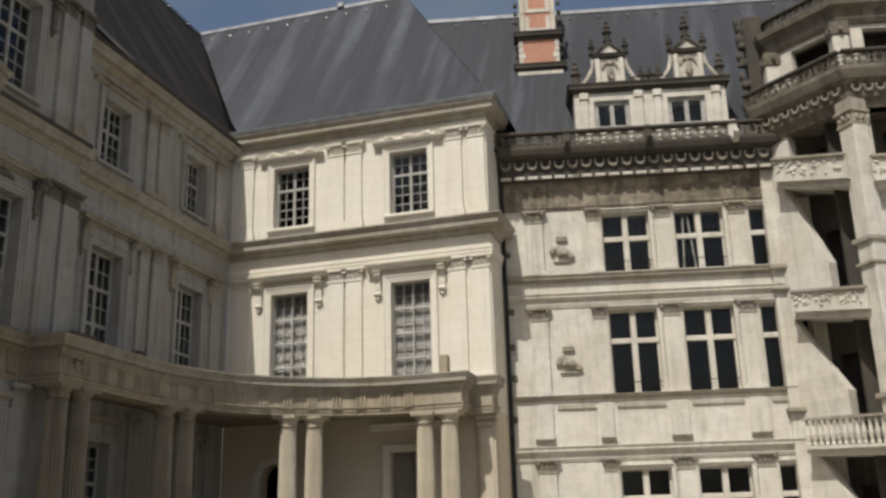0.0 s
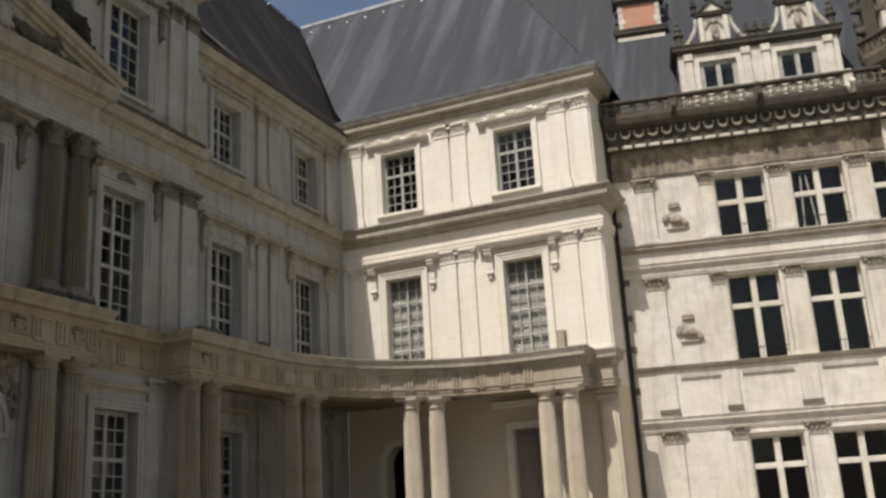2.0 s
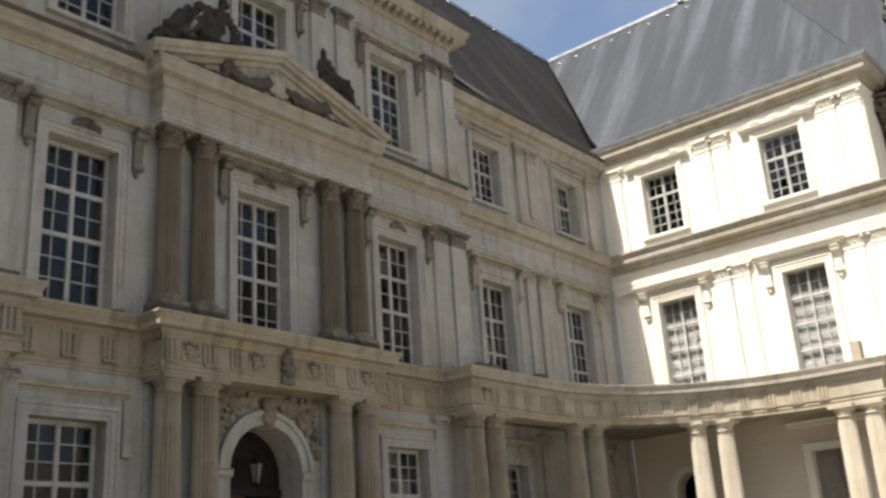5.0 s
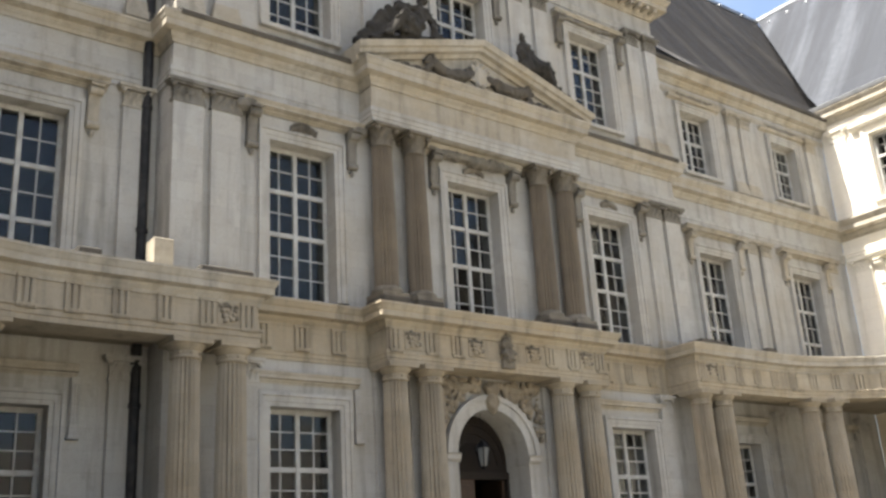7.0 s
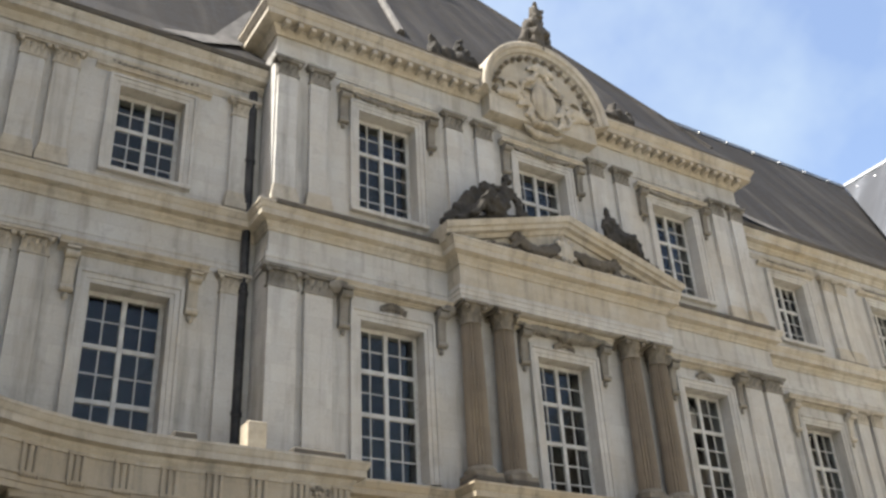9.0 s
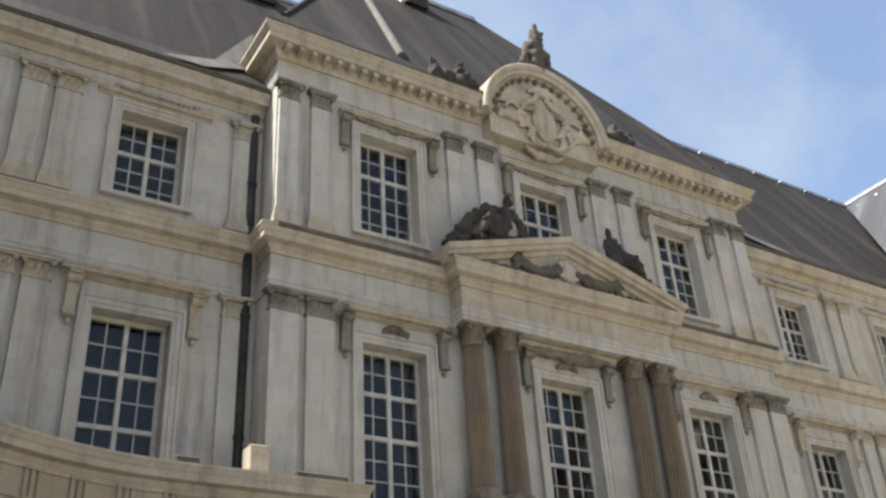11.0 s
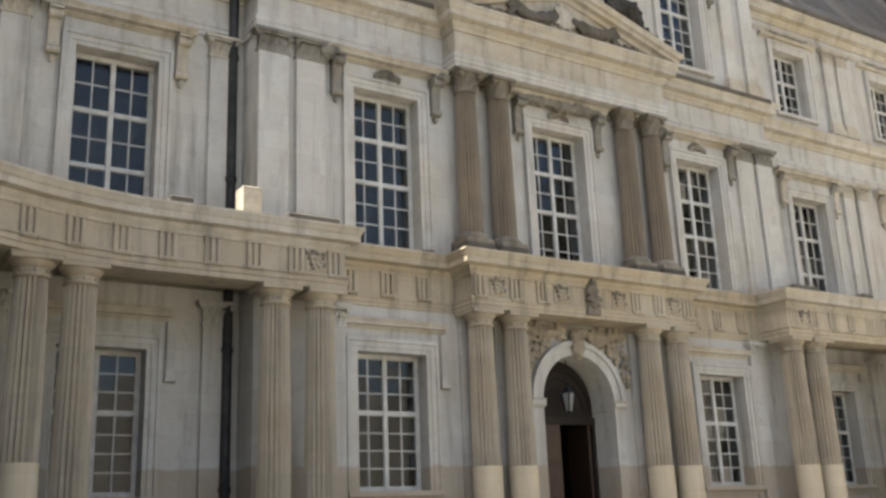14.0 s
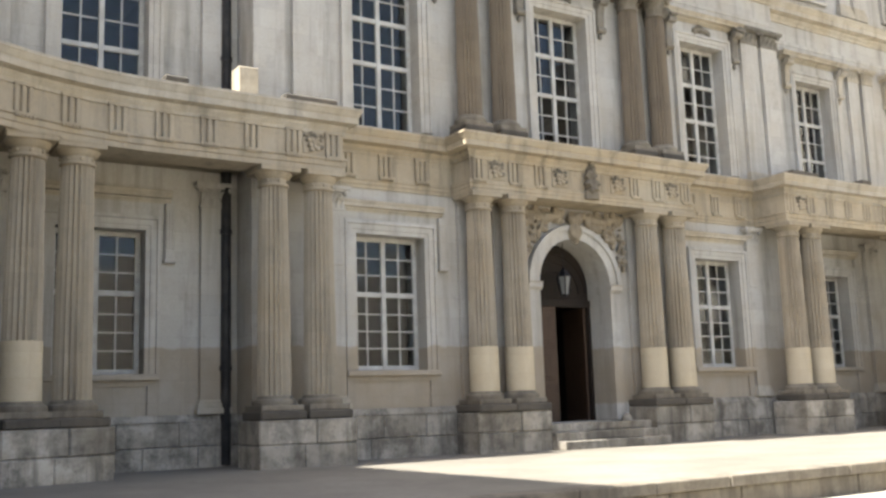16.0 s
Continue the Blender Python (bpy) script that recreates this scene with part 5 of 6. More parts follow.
# carved pilasters in three tiers
for u, w in ((1.4, 0.7), (3.92, 0.5), (6.83, 0.7), (9.95, 0.7)):
    for z0, z1 in ((12.75, 15.62), (7.62, 11.32), (0.4, 5.1)):
        pilaster(ren, -u, 0, z0, z1, w, CHALK, MOULD, 0.22)
    bm = bmesh.new()
    bx(bm, -u - w / 2, -u + w / 2, -0.02, 0.1, 5.9, 7.3)
    part("pilaster_foot", bm, CHALK, ren)
    bm = bmesh.new()
    sweep(bm, [(-u - w / 2 - 0.05, 0), (-u + w / 2 + 0.05, 0)], cornice_profile(5.72, 5.9, 0.2))
    part("bracket", bm, MOULD, ren)
LINE = [(-30, 0), (0, 0)]
bm = bmesh.new()
sweep(bm, LINE, cornice_profile(12.42, 12.72, 0.26))
part("string_course", bm, MOULD, ren, "moulded stone string course")
bm = bmesh.new()
sweep(bm, LINE, band_profile(11.32, 11.5, 0.08))
sweep(bm, LINE, cornice_profile(11.62, 11.92, 0.22))
part("string_course", bm, CHALK, ren, "moulded stone string course")
bm = bmesh.new()
sweep(bm, LINE, cornice_profile(7.46, 7.64, 0.2))
part("string_course", bm, MOULD, ren, "moulded stone string course")
for u0, u1 in ((1.95, 3.5), (4.35, 6.3), (7.35, 9.4), (10.5, 12.2)):
    bm = bmesh.new()
    sweep(bm, [(-u1, 0), (-u0, 0)], cornice_profile(7.05, 7.24, 0.12))
    part("panel_moulding", bm, CHALK, ren)
bm = bmesh.new()
sweep(bm, LINE, band_profile(5.0, 5.14, 0.08))
sweep(bm, LINE, cornice_profile(5.26, 5.6, 0.24))
part("string_course", bm, CHALK, ren, "moulded stone string course")
# carved animal emblems with crowns, kept plain
for u, z in ((2.53, 13.72), (2.53, 8.95)):
    bm = bmesh.new()
    for k in range(12):
        t = k / 11
        ball(bm, (-u + 0.42 * math.cos(t * 6.0), 0.08, z + 0.28 * math.sin(t * 9.0) * (1 - 0.3 * t)), (0.15, 0.11, 0.12), 6, 0.7)
    ball(bm, (-u, 0.1, z), (0.3, 0.15, 0.2), 8, 0.4)
    bx(bm, -u - 0.4, -u + 0.4, -0.02, 0.1, z - 0.42, z - 0.34, 0.02)
    for k in range(5):
        ball(bm, (-u + (k - 2) * 0.1, 0.09, z + 0.66 + 0.03 * (k % 2)), (0.06, 0.07, 0.09), 6)
    bx(bm, -u - 0.25, -u + 0.25, -0.02, 0.12, z + 0.5, z + 0.58, 0.02)
    melted(part("relief", bm, MOULD, ren, "carved stone emblem relief with crown"), 0.03, 2)
# rusty wall stub stones at the joint with the pavilion
for k, z in enumerate((6.6, 8.3, 9.6, 11.1, 13.6)):
    bm = bmesh.new()
    bx(bm, -0.32 - 0.06 * (k % 2), -0.05, -0.02, 0.07, z, z + 0.26, 0.03)
    part("toothing_stone", bm, SOOTY, ren)

# the great cornice: stained frieze, shell corbels and pierced parapet
bm = bmesh.new()
sweep(bm, LINE, [(-0.1, 15.66), (0.05, 15.66), (0.1, 15.78), (0.06, 15.84), (0.06, 16.5), (0.14, 16.62), (0.16, 16.95), (-0.1, 16.95)])
part("frieze", bm, STAINED, ren, "soot-stained stone frieze")
# the dark tone stands for soot and also for the overhang's deep shade
bm = bmesh.new()
sweep(bm, LINE, [(-0.9, 16.95), (0.42, 16.95), (0.42, 17.1), (0.36, 17.16), (0.36, 17.85), (0.78, 18.0), (0.86, 18.22), (0.86, 18.32), (-0.9, 18.32)])
part("cornice", bm, SOOT, ren, "soot-stained corbelled stone cornice")


def shell_build(b):
    arc_ring(b, 0, 0.02, 0.15, 0.215, -0.02, 0.14, math.pi * 1.08, math.pi * 1.92, 8)
    for x in (-0.19, 0.19):
        bx(b, x - 0.035, x + 0.035, -0.02, 0.16, -0.02, 0.16, 0.01)
    for k in range(5):
        an = math.pi + math.pi * (k + 0.5) / 5
        ball(b, (0.1 * math.cos(an), 0.02, 0.1 * math.sin(an)), (0.05, 0.05, 0.05), 6)


SHELL = shared("shell_corbel:c", shell_build, MOULD)
DENT = shared("dentil:c", lambda b: bx(b, -0.22, 0.22, -0.02, 0.1, -0.06, 0.06, 0.015), CHALK)
for k in range(22):
    part("shell_corbel", SHELL, None, ren, "", Matrix.Translation((-0.3 - 0.58 * k, 0.36, 17.62)))
    part("dentil", DENT, None, ren, "", Matrix.Translation((-0.3 - 0.58 * k, 0.42, 17.03)))


def tracery_build(b):
    """One bay of pierced parapet, 0.6 long and 0.62 high."""
    arc_ring(b, 0, 0.3, 0.17, 0.23, -0.06, 0.06, 0, 2 * math.pi, 12)
    for sx in (-1, 1):
        for sz in (-1, 1):
            arc_ring(b, sx * 0.3, 0.3 + sz * 0.3, 0.16, 0.21, -0.055, 0.055, *(sorted((math.atan2(-sz, 0), math.atan2(0, -sx))) if not (sx > 0 and sz > 0) else (math.pi, 1.5 * math.pi)), 5)
    for k in range(5):
        an = 2 * math.pi * k / 5
        ball(b, (0.1 * math.cos(an), 0, 0.3 + 0.1 * math.sin(an)), (0.055, 0.07, 0.055), 6, 0.5)


TRAC = shared("tracery:c", tracery_build, SOOTY)


def parapet(parent, P, Q, z, h=0.62, lift=0.0):
    """Pierced parapet between two points of the parent's plan."""
    P, Q = Vector(P), Vector(Q)
    L = (Q - P).length
    n = max(1, round(L / 0.6))
    d = (Q - P).normalized()
    m0 = Matrix.Translation((P.x, P.y, z)) @ Matrix.Rotation(math.atan2(d.y, d.x), 4, "Z")
    for k in range(n):
        part("tracery", TRAC, None, parent, "", m0 @ Matrix.Translation(((k + 0.5) * L / n, 0, 0)) @ Matrix.Diagonal((L / n / 0.6, 1, h / 0.62, 1)))
    for z0, z1, w in ((-0.06, 0.03, 0.14), (h - 0.02, h + 0.1, 0.16)):
        bm = bmesh.new()
        bx(bm, 0, L, -w, w, z0, z1, 0.02)
        part("rail", bm, SOOT, parent, "", m0)


parapet(ren, (-11.8, 0.64), (0.2, 0.64), 18.36)
for u, mat in ((3.0, SOOT), (6.5, SOOT), (10.1, CHALK)):
    bm = bmesh.new()
    ball(bm, (-u, 0.85, 18.2), (0.16, 0.42, 0.2), 8, 0.5)
    ball(bm, (-u, 1.25, 18.32), (0.14, 0.2, 0.17), 8, 0.5)
    bx(bm, -u - 0.2, -u + 0.2, 0.3, 0.75, 18.0, 19.15, 0.05)
    melted(part("gargoyle", bm, mat, ren, "weathered carved stone waterspout"), 0.05, 3)

# roof, chimney and double dormer
bm = bmesh.new()
roof_faces(bm, [((-30, -0.3, 18.3), (0, -0.3, 18.3), (3.5, -6.3, 28.85), (-30, -6.3, 28.85)), ((0, -0.3, 18.3), (4.5, -3.5, 18.3), (4.5, -6.3, 28.85), (3.5, -6.3, 28.85)), ((-30, -6.3, 28.85), (4.5, -6.3, 28.85), (4.5, -12.6, 18.3), (-30, -12.6, 18.3))])
part("roof", bm, SLATE, ren, "steep blue-grey slate roof")
bm = bmesh.new()
bx(bm, -30, 4.4, -6.4, -6.2, 28.78, 28.98)
for k in range(22):
    ball(bm, (3.5 - 1.5 * k, -5.95, 28.35), (0.07, 0.07, 0.07), 6)
part("ridge_cap", bm, LEAD, ren)

chim = new("chimney")
chim.parent = ren
chim.matrix_basis = Matrix.Translation((-2.22, -4.0, -0.35))
tagged(chim, "red brick chimney stack with stone quoins and mouldings")
bm = bmesh.new()
bx(bm, -1.12, 1.12, -0.8, 0.45, 20.5, 24.55, 0.02)
part("chimney_base", bm, CHALK, chim, "white stone chimney base")
bm = bmesh.new()
sweep(bm, [(1.1, -0.8), (1.1, 0.4), (-1.1, 0.4), (-1.1, -0.8)][::-1], cornice_profile(24.55, 24.95, 0.2))
sweep(bm, [(-1.0, -0.8), (-1.0, 0.34), (1.0, 0.34), (1.0, -0.8)], cornice_profile(26.35, 26.75, 0.22))
part("chimney_moulding", bm, SOOT, chim)
bm = bmesh.new()
bx(bm, -0.98, 0.98, -0.8, 0.3, 24.9, 26.4)
bx(bm, -0.85, 0.85, -0.8, 0.22, 26.7, 31.0)
part("brick_shaft", bm, BRICK, chim, "red brick shaft")
for z in (24.98, 25.32, 25.66, 26.0):
    for s in (-1, 1):
        bm = bmesh.new()
        bx(bm, *sorted((s * 1.0, s * (0.68 if int(z * 3) % 2 else 0.78))), -0.8, 0.33, z, z + 0.32, 0.02)
        part("quoin", bm, CHALK, chim)
bm = bmesh.new()
for z in (26.8, 27.9, 29.0):
    bx(bm, -0.62, 0.62, 0.15, 0.27, z, z + 0.22, 0.02)
    bx(bm, -0.62, -0.42, 0.15, 0.27, z + 0.2, z + 0.9)
    bx(bm, 0.42, 0.62, 0.15, 0.27, z + 0.2, z + 0.9)
    for s in (-1, 1):
        bx(bm, *sorted((s * 0.66, s * 0.88)), -0.8, 0.26, z - 0.1, z + 1.1)
part("stone_panel", bm, CHALK, chim)
for z in (25.0, 25.5, 26.0, 26.9, 27.4, 27.9, 28.4):
    for s in (-1, 1):
        bm = bmesh.new()
        ball(bm, (s * 1.08, 0.2, z), (0.12, 0.14, 0.16), 6, 0.5)
        part("crocket", bm, SOOT, chim)

dor = new("dormer")
dor.parent = ren
dor.matrix_basis = Matrix.Translation((-0.014, -0.42, 0.041)) @ Matrix.Scale(0.9744, 4)
tagged(dor, "carved double stone dormer with two gables and pinnacles")
hs = [(*U(4.5, 6.12), 20.0, 21.42), (*U(7.85, 9.55), 20.0, 21.42)]
bm = bmesh.new()
panel(bm, -10.5, -3.6, 17.5, 21.85, -0.4, 0, hs)
bx(bm, -10.5, -10.1, -3.4, -0.41, 17.5, 21.85)
bx(bm, -4.0, -3.6, -3.4, -0.41, 17.5, 21.85)
bx(bm, -10.09, -4.01, -3.2, -0.41, 21.6, 21.84)
part("dormer_wall", bm, CHALK, dor)
bm = bmesh.new()
bx(bm, -10.05, -4.05, -3.3, -3.1, 17.5, 21.5)
part("dormer_back", bm, DARK, dor)
for h in hs:
    w = window(dor, (h[0] + h[1]) / 2, -0.2, 20.0, 21.42, h[1] - h[0], (1,), "stone-framed dormer window with dark panes", 0.2, 0.0, 1)
for u in (4.05, 6.55, 7.4, 10.05):
    bm = bmesh.new()
    bx(bm, -u - 0.17, -u + 0.17, -0.02, 0.1, 18.0, 21.5, 0.02)
    bx(bm, -u - 0.21, -u + 0.21, -0.02, 0.16, 21.45, 21.8, 0.04)
    part("dormer_pilaster", bm, CHALK, dor)
bm = bmesh.new()
sweep(bm, [(-10.5, -2.5), (-10.5, 0), (-3.6, 0), (-3.6, -2.5)], cornice_profile(21.8, 22.25, 0.28))
part("dormer_cornice", bm, SOOT, dor)


def pinnacle_build(b):
    lathe(b, [(0.16, 0), (0.2, 0.08), (0.12, 0.14), (0.12, 0.4), (0.2, 0.46), (0.2, 0.52), (0.1, 0.6), (0.14, 0.72), (0.06, 0.85), (0.09, 0.95), (0.02, 1.1)], (0, 0, 0), 10)


PIN = shared("pinnacle:d", pinnacle_build, SOOT, True)
for u in (5.35, 8.95):
    g = bmesh.new()
    bx(g, -u - 0.62, -u + 0.62, -0.5, 0.05, 22.2, 23.75)
    part("gable_body", g, CHALK, dor)
    g = bmesh.new()
    for s in (-1, 1):
        bx(g, -u + s * 0.55 - 0.11, -u + s * 0.55 + 0.11, -0.3, 0.18, 22.25, 23.5, 0.03)
        for k in range(9):
            t = k / 8
            ball(g, (-u + s * (0.75 + 0.5 * (1 - t) ** 2), 0.0, 22.35 + 1.1 * t), (0.12, 0.12, 0.12), 6, 0.5)
    part("gable_scroll", g, CHALK, dor)
    g = bmesh.new()
    ball(g, (-u, 0.12, 22.75), (0.17, 0.14, 0.42), 8, 0.6)
    ball(g, (-u, 0.14, 23.22), (0.13, 0.12, 0.14), 8, 0.4)
    arc_ring(g, -u, 23.0, 0.3, 0.4, -0.02, 0.14, 0, math.pi, 10)
    part("niche_carving", g, MOULD, dor)
    g = bmesh.new()
    sweep(g, [(-u - 0.75, 0.05), (-u + 0.75, 0.05)], cornice_profile(23.5, 23.75, 0.2, -0.5))
    for s in (-1, 1):
        poly(g, [(-u + s * 0.62, 23.75), (-u + s * 0.62, 23.86), (-u, 24.42), (-u, 24.26)], -0.3, 0.2)
    part("gable_pediment", g, SOOT, dor)
    g = bmesh.new()
    poly(g, [(-u - 0.55, 23.75), (-u + 0.55, 23.75), (-u, 24.28)], -0.3, 0.1)
    part("gable_tympanum", g, CHALK, dor)
    for dx, z, sc in ((0, 24.35, 1.15), (-0.78, 23.75, 0.85), (0.78, 23.75, 0.85)):
        part("pinnacle", PIN, None, dor, "", Matrix.Translation((-u + dx, 0, z)) @ Matrix.Scale(sc, 4))
for u in (3.75, 6.75, 7.15, 7.55, 10.35):
    part("pinnacle", PIN, None, dor, "", Matrix.Translation((-u, 0, 22.2)) @ Matrix.Scale(1.25 if u in (3.75, 10.35) else 0.85, 4))
bm = bmesh.new()
garland(bm, -6.3, -7.9, 0.0, 22.5, -0.1, 0.1, 14, 3)
part("cresting", bm, SOOT, dor)

# ---- the octagonal stair tower ----
tower = thing("stair_tower", FRAME_R, "open octagonal carved stone stair tower with balconies", "tower")
V = [(11.4, 0.0), (14.1, 3.4), (18.3, 3.4), (21.0, 0.0)]
LV = [(-u, n) for u, n in V]


def face_matrix(P, Q):
    """Frame of a tower face in the tower's own plan: x back along the face, y outward."""
    P, Q = Vector(P), Vector(Q)
    d = (P - Q).normalized()
    return frame_matrix((P.x, P.y, 0), (d.x, d.y, 0), (-d.y, d.x, 0))


for i in range(3):
    m = face_matrix(LV[i], LV[i + 1])
    L = (Vector(LV[i]) - Vector(LV[i + 1])).length
    bm = bmesh.new()
    if i == 0:
        for pts in ([(0, 15.9), (-1.3, 15.9), (-1.3, 18.4), (0, 18.4)], [(0, 10.3), (-2.4, 10.3), (-2.4, 12.3), (-0.78, 15.9), (0, 15.9)],
                    [(0, 5.1), (-2.42, 5.1), (-2.42, 7.2), (-1.65, 8.3), (-0.45, 10.3), (0, 10.3)], [(0, 0), (-2.42, 0), (-2.42, 2.4), (-0.6, 5.1), (0, 5.1)], [(-4.0, 0), (-L, 0), (-L, 18.4), (-4.0, 18.4)]):
            poly(bm, pts, -0.5, 0)
    else:
        panel(bm, -L, 0, 0, 18.4, -0.5, 0, [(-L + 0.7, -0.7, z, z + 3.4) for z in (0.6, 5.0, 10.2)] + [(-L + 0.7, -0.7, 15.4, 18.1)])
    part("tower_wall", bm, CHALK, tower, "sunlit cream limestone wall", m)
    # inner stair wall in blackened stone: the stairwell's shade is put into the colour
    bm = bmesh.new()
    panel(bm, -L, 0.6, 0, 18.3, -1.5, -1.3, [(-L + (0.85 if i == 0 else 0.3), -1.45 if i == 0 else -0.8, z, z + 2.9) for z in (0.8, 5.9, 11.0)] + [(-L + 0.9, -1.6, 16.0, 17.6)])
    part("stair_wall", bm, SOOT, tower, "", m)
    for k, (za, zb, h, s0, s1) in enumerate(((17.12, 16.19, 0.95, 0.85, L - 0.2), (11.38, 10.82, 0.78, 0.85, L - 0.2), (6.28, 6.06, 1.08, 0.65, L - 0.2), (1.5, 1.3, 1.0, 0.65, L - 0.2))):
        if i:
            za = zb = zb - 0.3
            s0 = 0.3
        bm = bmesh.new()
        poly(bm, [(-s0, za - h - 0.12), (-s0, za - h), (-s1, zb - h), (-s1, zb - h - 0.12)], -1.3, 0.62)
        poly(bm, [(-s0 - 0.1, za - h - 0.38), (-s0 - 0.1, za - h - 0.12), (-s1 + 0.1, zb - h - 0.12), (-s1 + 0.1, zb - h - 0.38)], -1.3, 0.42)
        part("balcony_slab", bm, CHALK, tower, "", m)
        bm = bmesh.new()
        poly(bm, [(-s0, za - 0.1), (-s0, za), (-s1, zb), (-s1, zb - 0.1)], 0.4, 0.66)
        part("balcony_rail", bm, MOULD, tower, "", m)
        bm = bmesh.new()
        if k == 2:
            n = 13
            for q in range(n):
                t = (q + 0.5) / n
                lathe(bm, [(0.07, 0), (0.09, 0.06), (0.05, 0.14), (0.1, 0.42), (0.05, 0.75), (0.08, 0.86), (0.07, h - 0.1)], (-s0 - (s1 - s0) * t, 0.52, za + (zb - za) * t - h), 8)
            part("balusters", bm, CHALK, tower, "turned stone balusters", m)
        else:
            poly(bm, [(-s0, za - h), (-s0, za - 0.1), (-s1, zb - 0.1), (-s1, zb - h)], 0.44, 0.54)
            g = random.Random(20 + k + 5 * i)
            for q in range(34):
                t = g.random()
                ball(bm, (-s0 - (s1 - s0) * t, 0.55, za + (zb - za) * t - h * g.uniform(0.2, 0.85)), (g.uniform(0.05, 0.13), 0.06, g.uniform(0.05, 0.1)), 6, 0.8)
            part("balcony_panel", bm, CHALK, tower, "carved stone balcony panel", m)
for i, (a, n) in enumerate(LV):
    w = 0.28 if i in (0, 3) else 0.38
    bm = bmesh.new()
    q = Matrix.Translation((a, n, 0)) @ Matrix.Rotation(radians((0, 25, -25, 0)[i]), 4, "Z")
    bx(bm, -w, w, -w, w + (0.05 if i in (1, 2) else -0.1), 0, 17.3, 0.04)
    part("tower_pier", bm, CHALK, tower, "", q)
    bm = bmesh.new()
    for z, h, o in ((17.25, 0.12, 0.06), (17.8, 0.14, 0.12), (12.5, 0.2, 0.12), (11.6, 0.14, 0.1), (6.6, 0.2, 0.12)):
        bx(bm, -w - o, w + o, -w - o, w + o, z, z + h, 0.03)
    bx(bm, -w - 0.01, w + 0.01, -w, w + 0.06, 17.3, 18.4)
    for k in range(10):
        an = 2 * math.pi * k / 10
        ball(bm, ((w + 0.02) * math.cos(an) * 1.1, (w + 0.02) * math.sin(an) * 1.1, 17.6), (0.11, 0.11, 0.16), 6, 0.7)
    part("pier_capital", bm, MOULD, tower, "", q)
# added dark solid behind the openings; its colour stands for the unlit stair
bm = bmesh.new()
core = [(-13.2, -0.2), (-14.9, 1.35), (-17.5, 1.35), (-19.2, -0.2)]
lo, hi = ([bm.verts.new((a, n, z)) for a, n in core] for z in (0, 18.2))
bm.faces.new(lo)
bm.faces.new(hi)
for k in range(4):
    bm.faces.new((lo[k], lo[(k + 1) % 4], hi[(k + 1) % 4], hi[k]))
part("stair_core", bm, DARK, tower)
crown = [LV[3], LV[2], LV[1], LV[0]]
bm = bmesh.new()
sweep(bm, crown, [(-1.2, 18.1), (0.1, 18.1), (0.16, 18.35), (0.3, 18.5), (0.32, 19.0), (0.6, 19.2), (0.72, 19.55), (0.72, 19.72), (-1.2, 19.72)])
part("crown_cornice", bm, SOOTY, tower, "soot-stained corbelled stone cornice")
for i in range(3):
    P, Q = Vector(LV[i]), Vector(LV[i + 1])
    d = (Q - P).normalized()
    out = Vector((d.y, -d.x)) * -1
    if out.dot((P + Q) / 2 - Vector((-16.2, 0.0))) < 0:
        out = -out
    ext = 0.55 * math.tan(radians(22))
    parapet(tower, P + out * 0.55 - d * ext, Q + out * 0.55 + d * ext, 19.76, 0.58)
    n = 9
    for k in range(n):
        p = P.lerp(Q, (k + 0.5) / n) + out * 0.33
        al = Vector((out.y, -out.x))
        part("shell_corbel", SHELL, None, tower, "", frame_matrix((p.x, p.y, 18.85), (al.x, al.y, 0), (out.x, out.y, 0)) @ Matrix.Scale(0.85, 4))
# upper stage behind the parapet
SV = [(-12.25, -1.2), (-12.25, 0.1), (-14.4, 2.55), (-18.0, 2.55), (-20.2, 0.1)]
for i in range(4):
    m = face_matrix(SV[i], SV[i + 1])
    L = (Vector(SV[i]) - Vector(SV[i + 1])).length
    bm = bmesh.new()
    hs = [(-L + 0.35, -1.0 if i else -0.4, 20.2, 22.1)] if L > 1.5 else []
    panel(bm, -L, 0, 18.5, 23.0, -0.35, 0, hs)
    part("tower_wall", bm, CHALK, tower, "", m)
    bm = bmesh.new()
    bx(bm, -L, 0, -1.2, -1.1, 18.5, 23)
    part("inner_wall", bm, DARK, tower, "", m)
bm = bmesh.new()
sweep(bm, SV[::-1], [(-1.0, 22.3), (0.1, 22.3), (0.2, 22.5), (0.25, 22.8), (0.5, 23.05), (0.55, 23.3), (-1.0, 23.3)])
part("top_cornice", bm, SOOTY, tower)
for i in range(4):
    P, Q = Vector(SV[i]), Vector(SV[i + 1])
    parapet(tower, P, Q, 23.4, 0.6)
for a, n in SV[1:]:
    bm = bmesh.new()
    bx(bm, a - 0.34, a + 0.34, n - 0.34, n + 0.3, 19.5, 22.0, 0.04)
    part("tower_pier", bm, CHALK, tower)
    bm = bmesh.new()
    bx(bm, a - 0.4, a + 0.4, n - 0.4, n + 0.36, 21.7, 22.35, 0.06)
    for k in range(8):
        an = math.pi / 4 * k
        ball(bm, (a + 0.4 * math.cos(an), n + 0.4 * math.sin(an), 21.95), (0.12, 0.12, 0.18), 6, 0.7)
    part("pier_capital", bm, SOOTY, tower)
bm = bmesh.new()
for k, (z, o) in enumerate(((20.4, 0.3), (21.3, 0.5), (22.3, 0.6), (23.2, 0.3), (24.0, 0.5), (19.9, 0.7))):
    ball(bm, (-11.5 + 0.1 * (k % 2), -0.6, z), (0.3 + o * 0.3, 0.25, 0.2), 8, 0.8)
    ball(bm, (-11.2 + o * 0.2, -0.6, z + 0.4), (0.14, 0.2, 0.3), 8, 0.6)
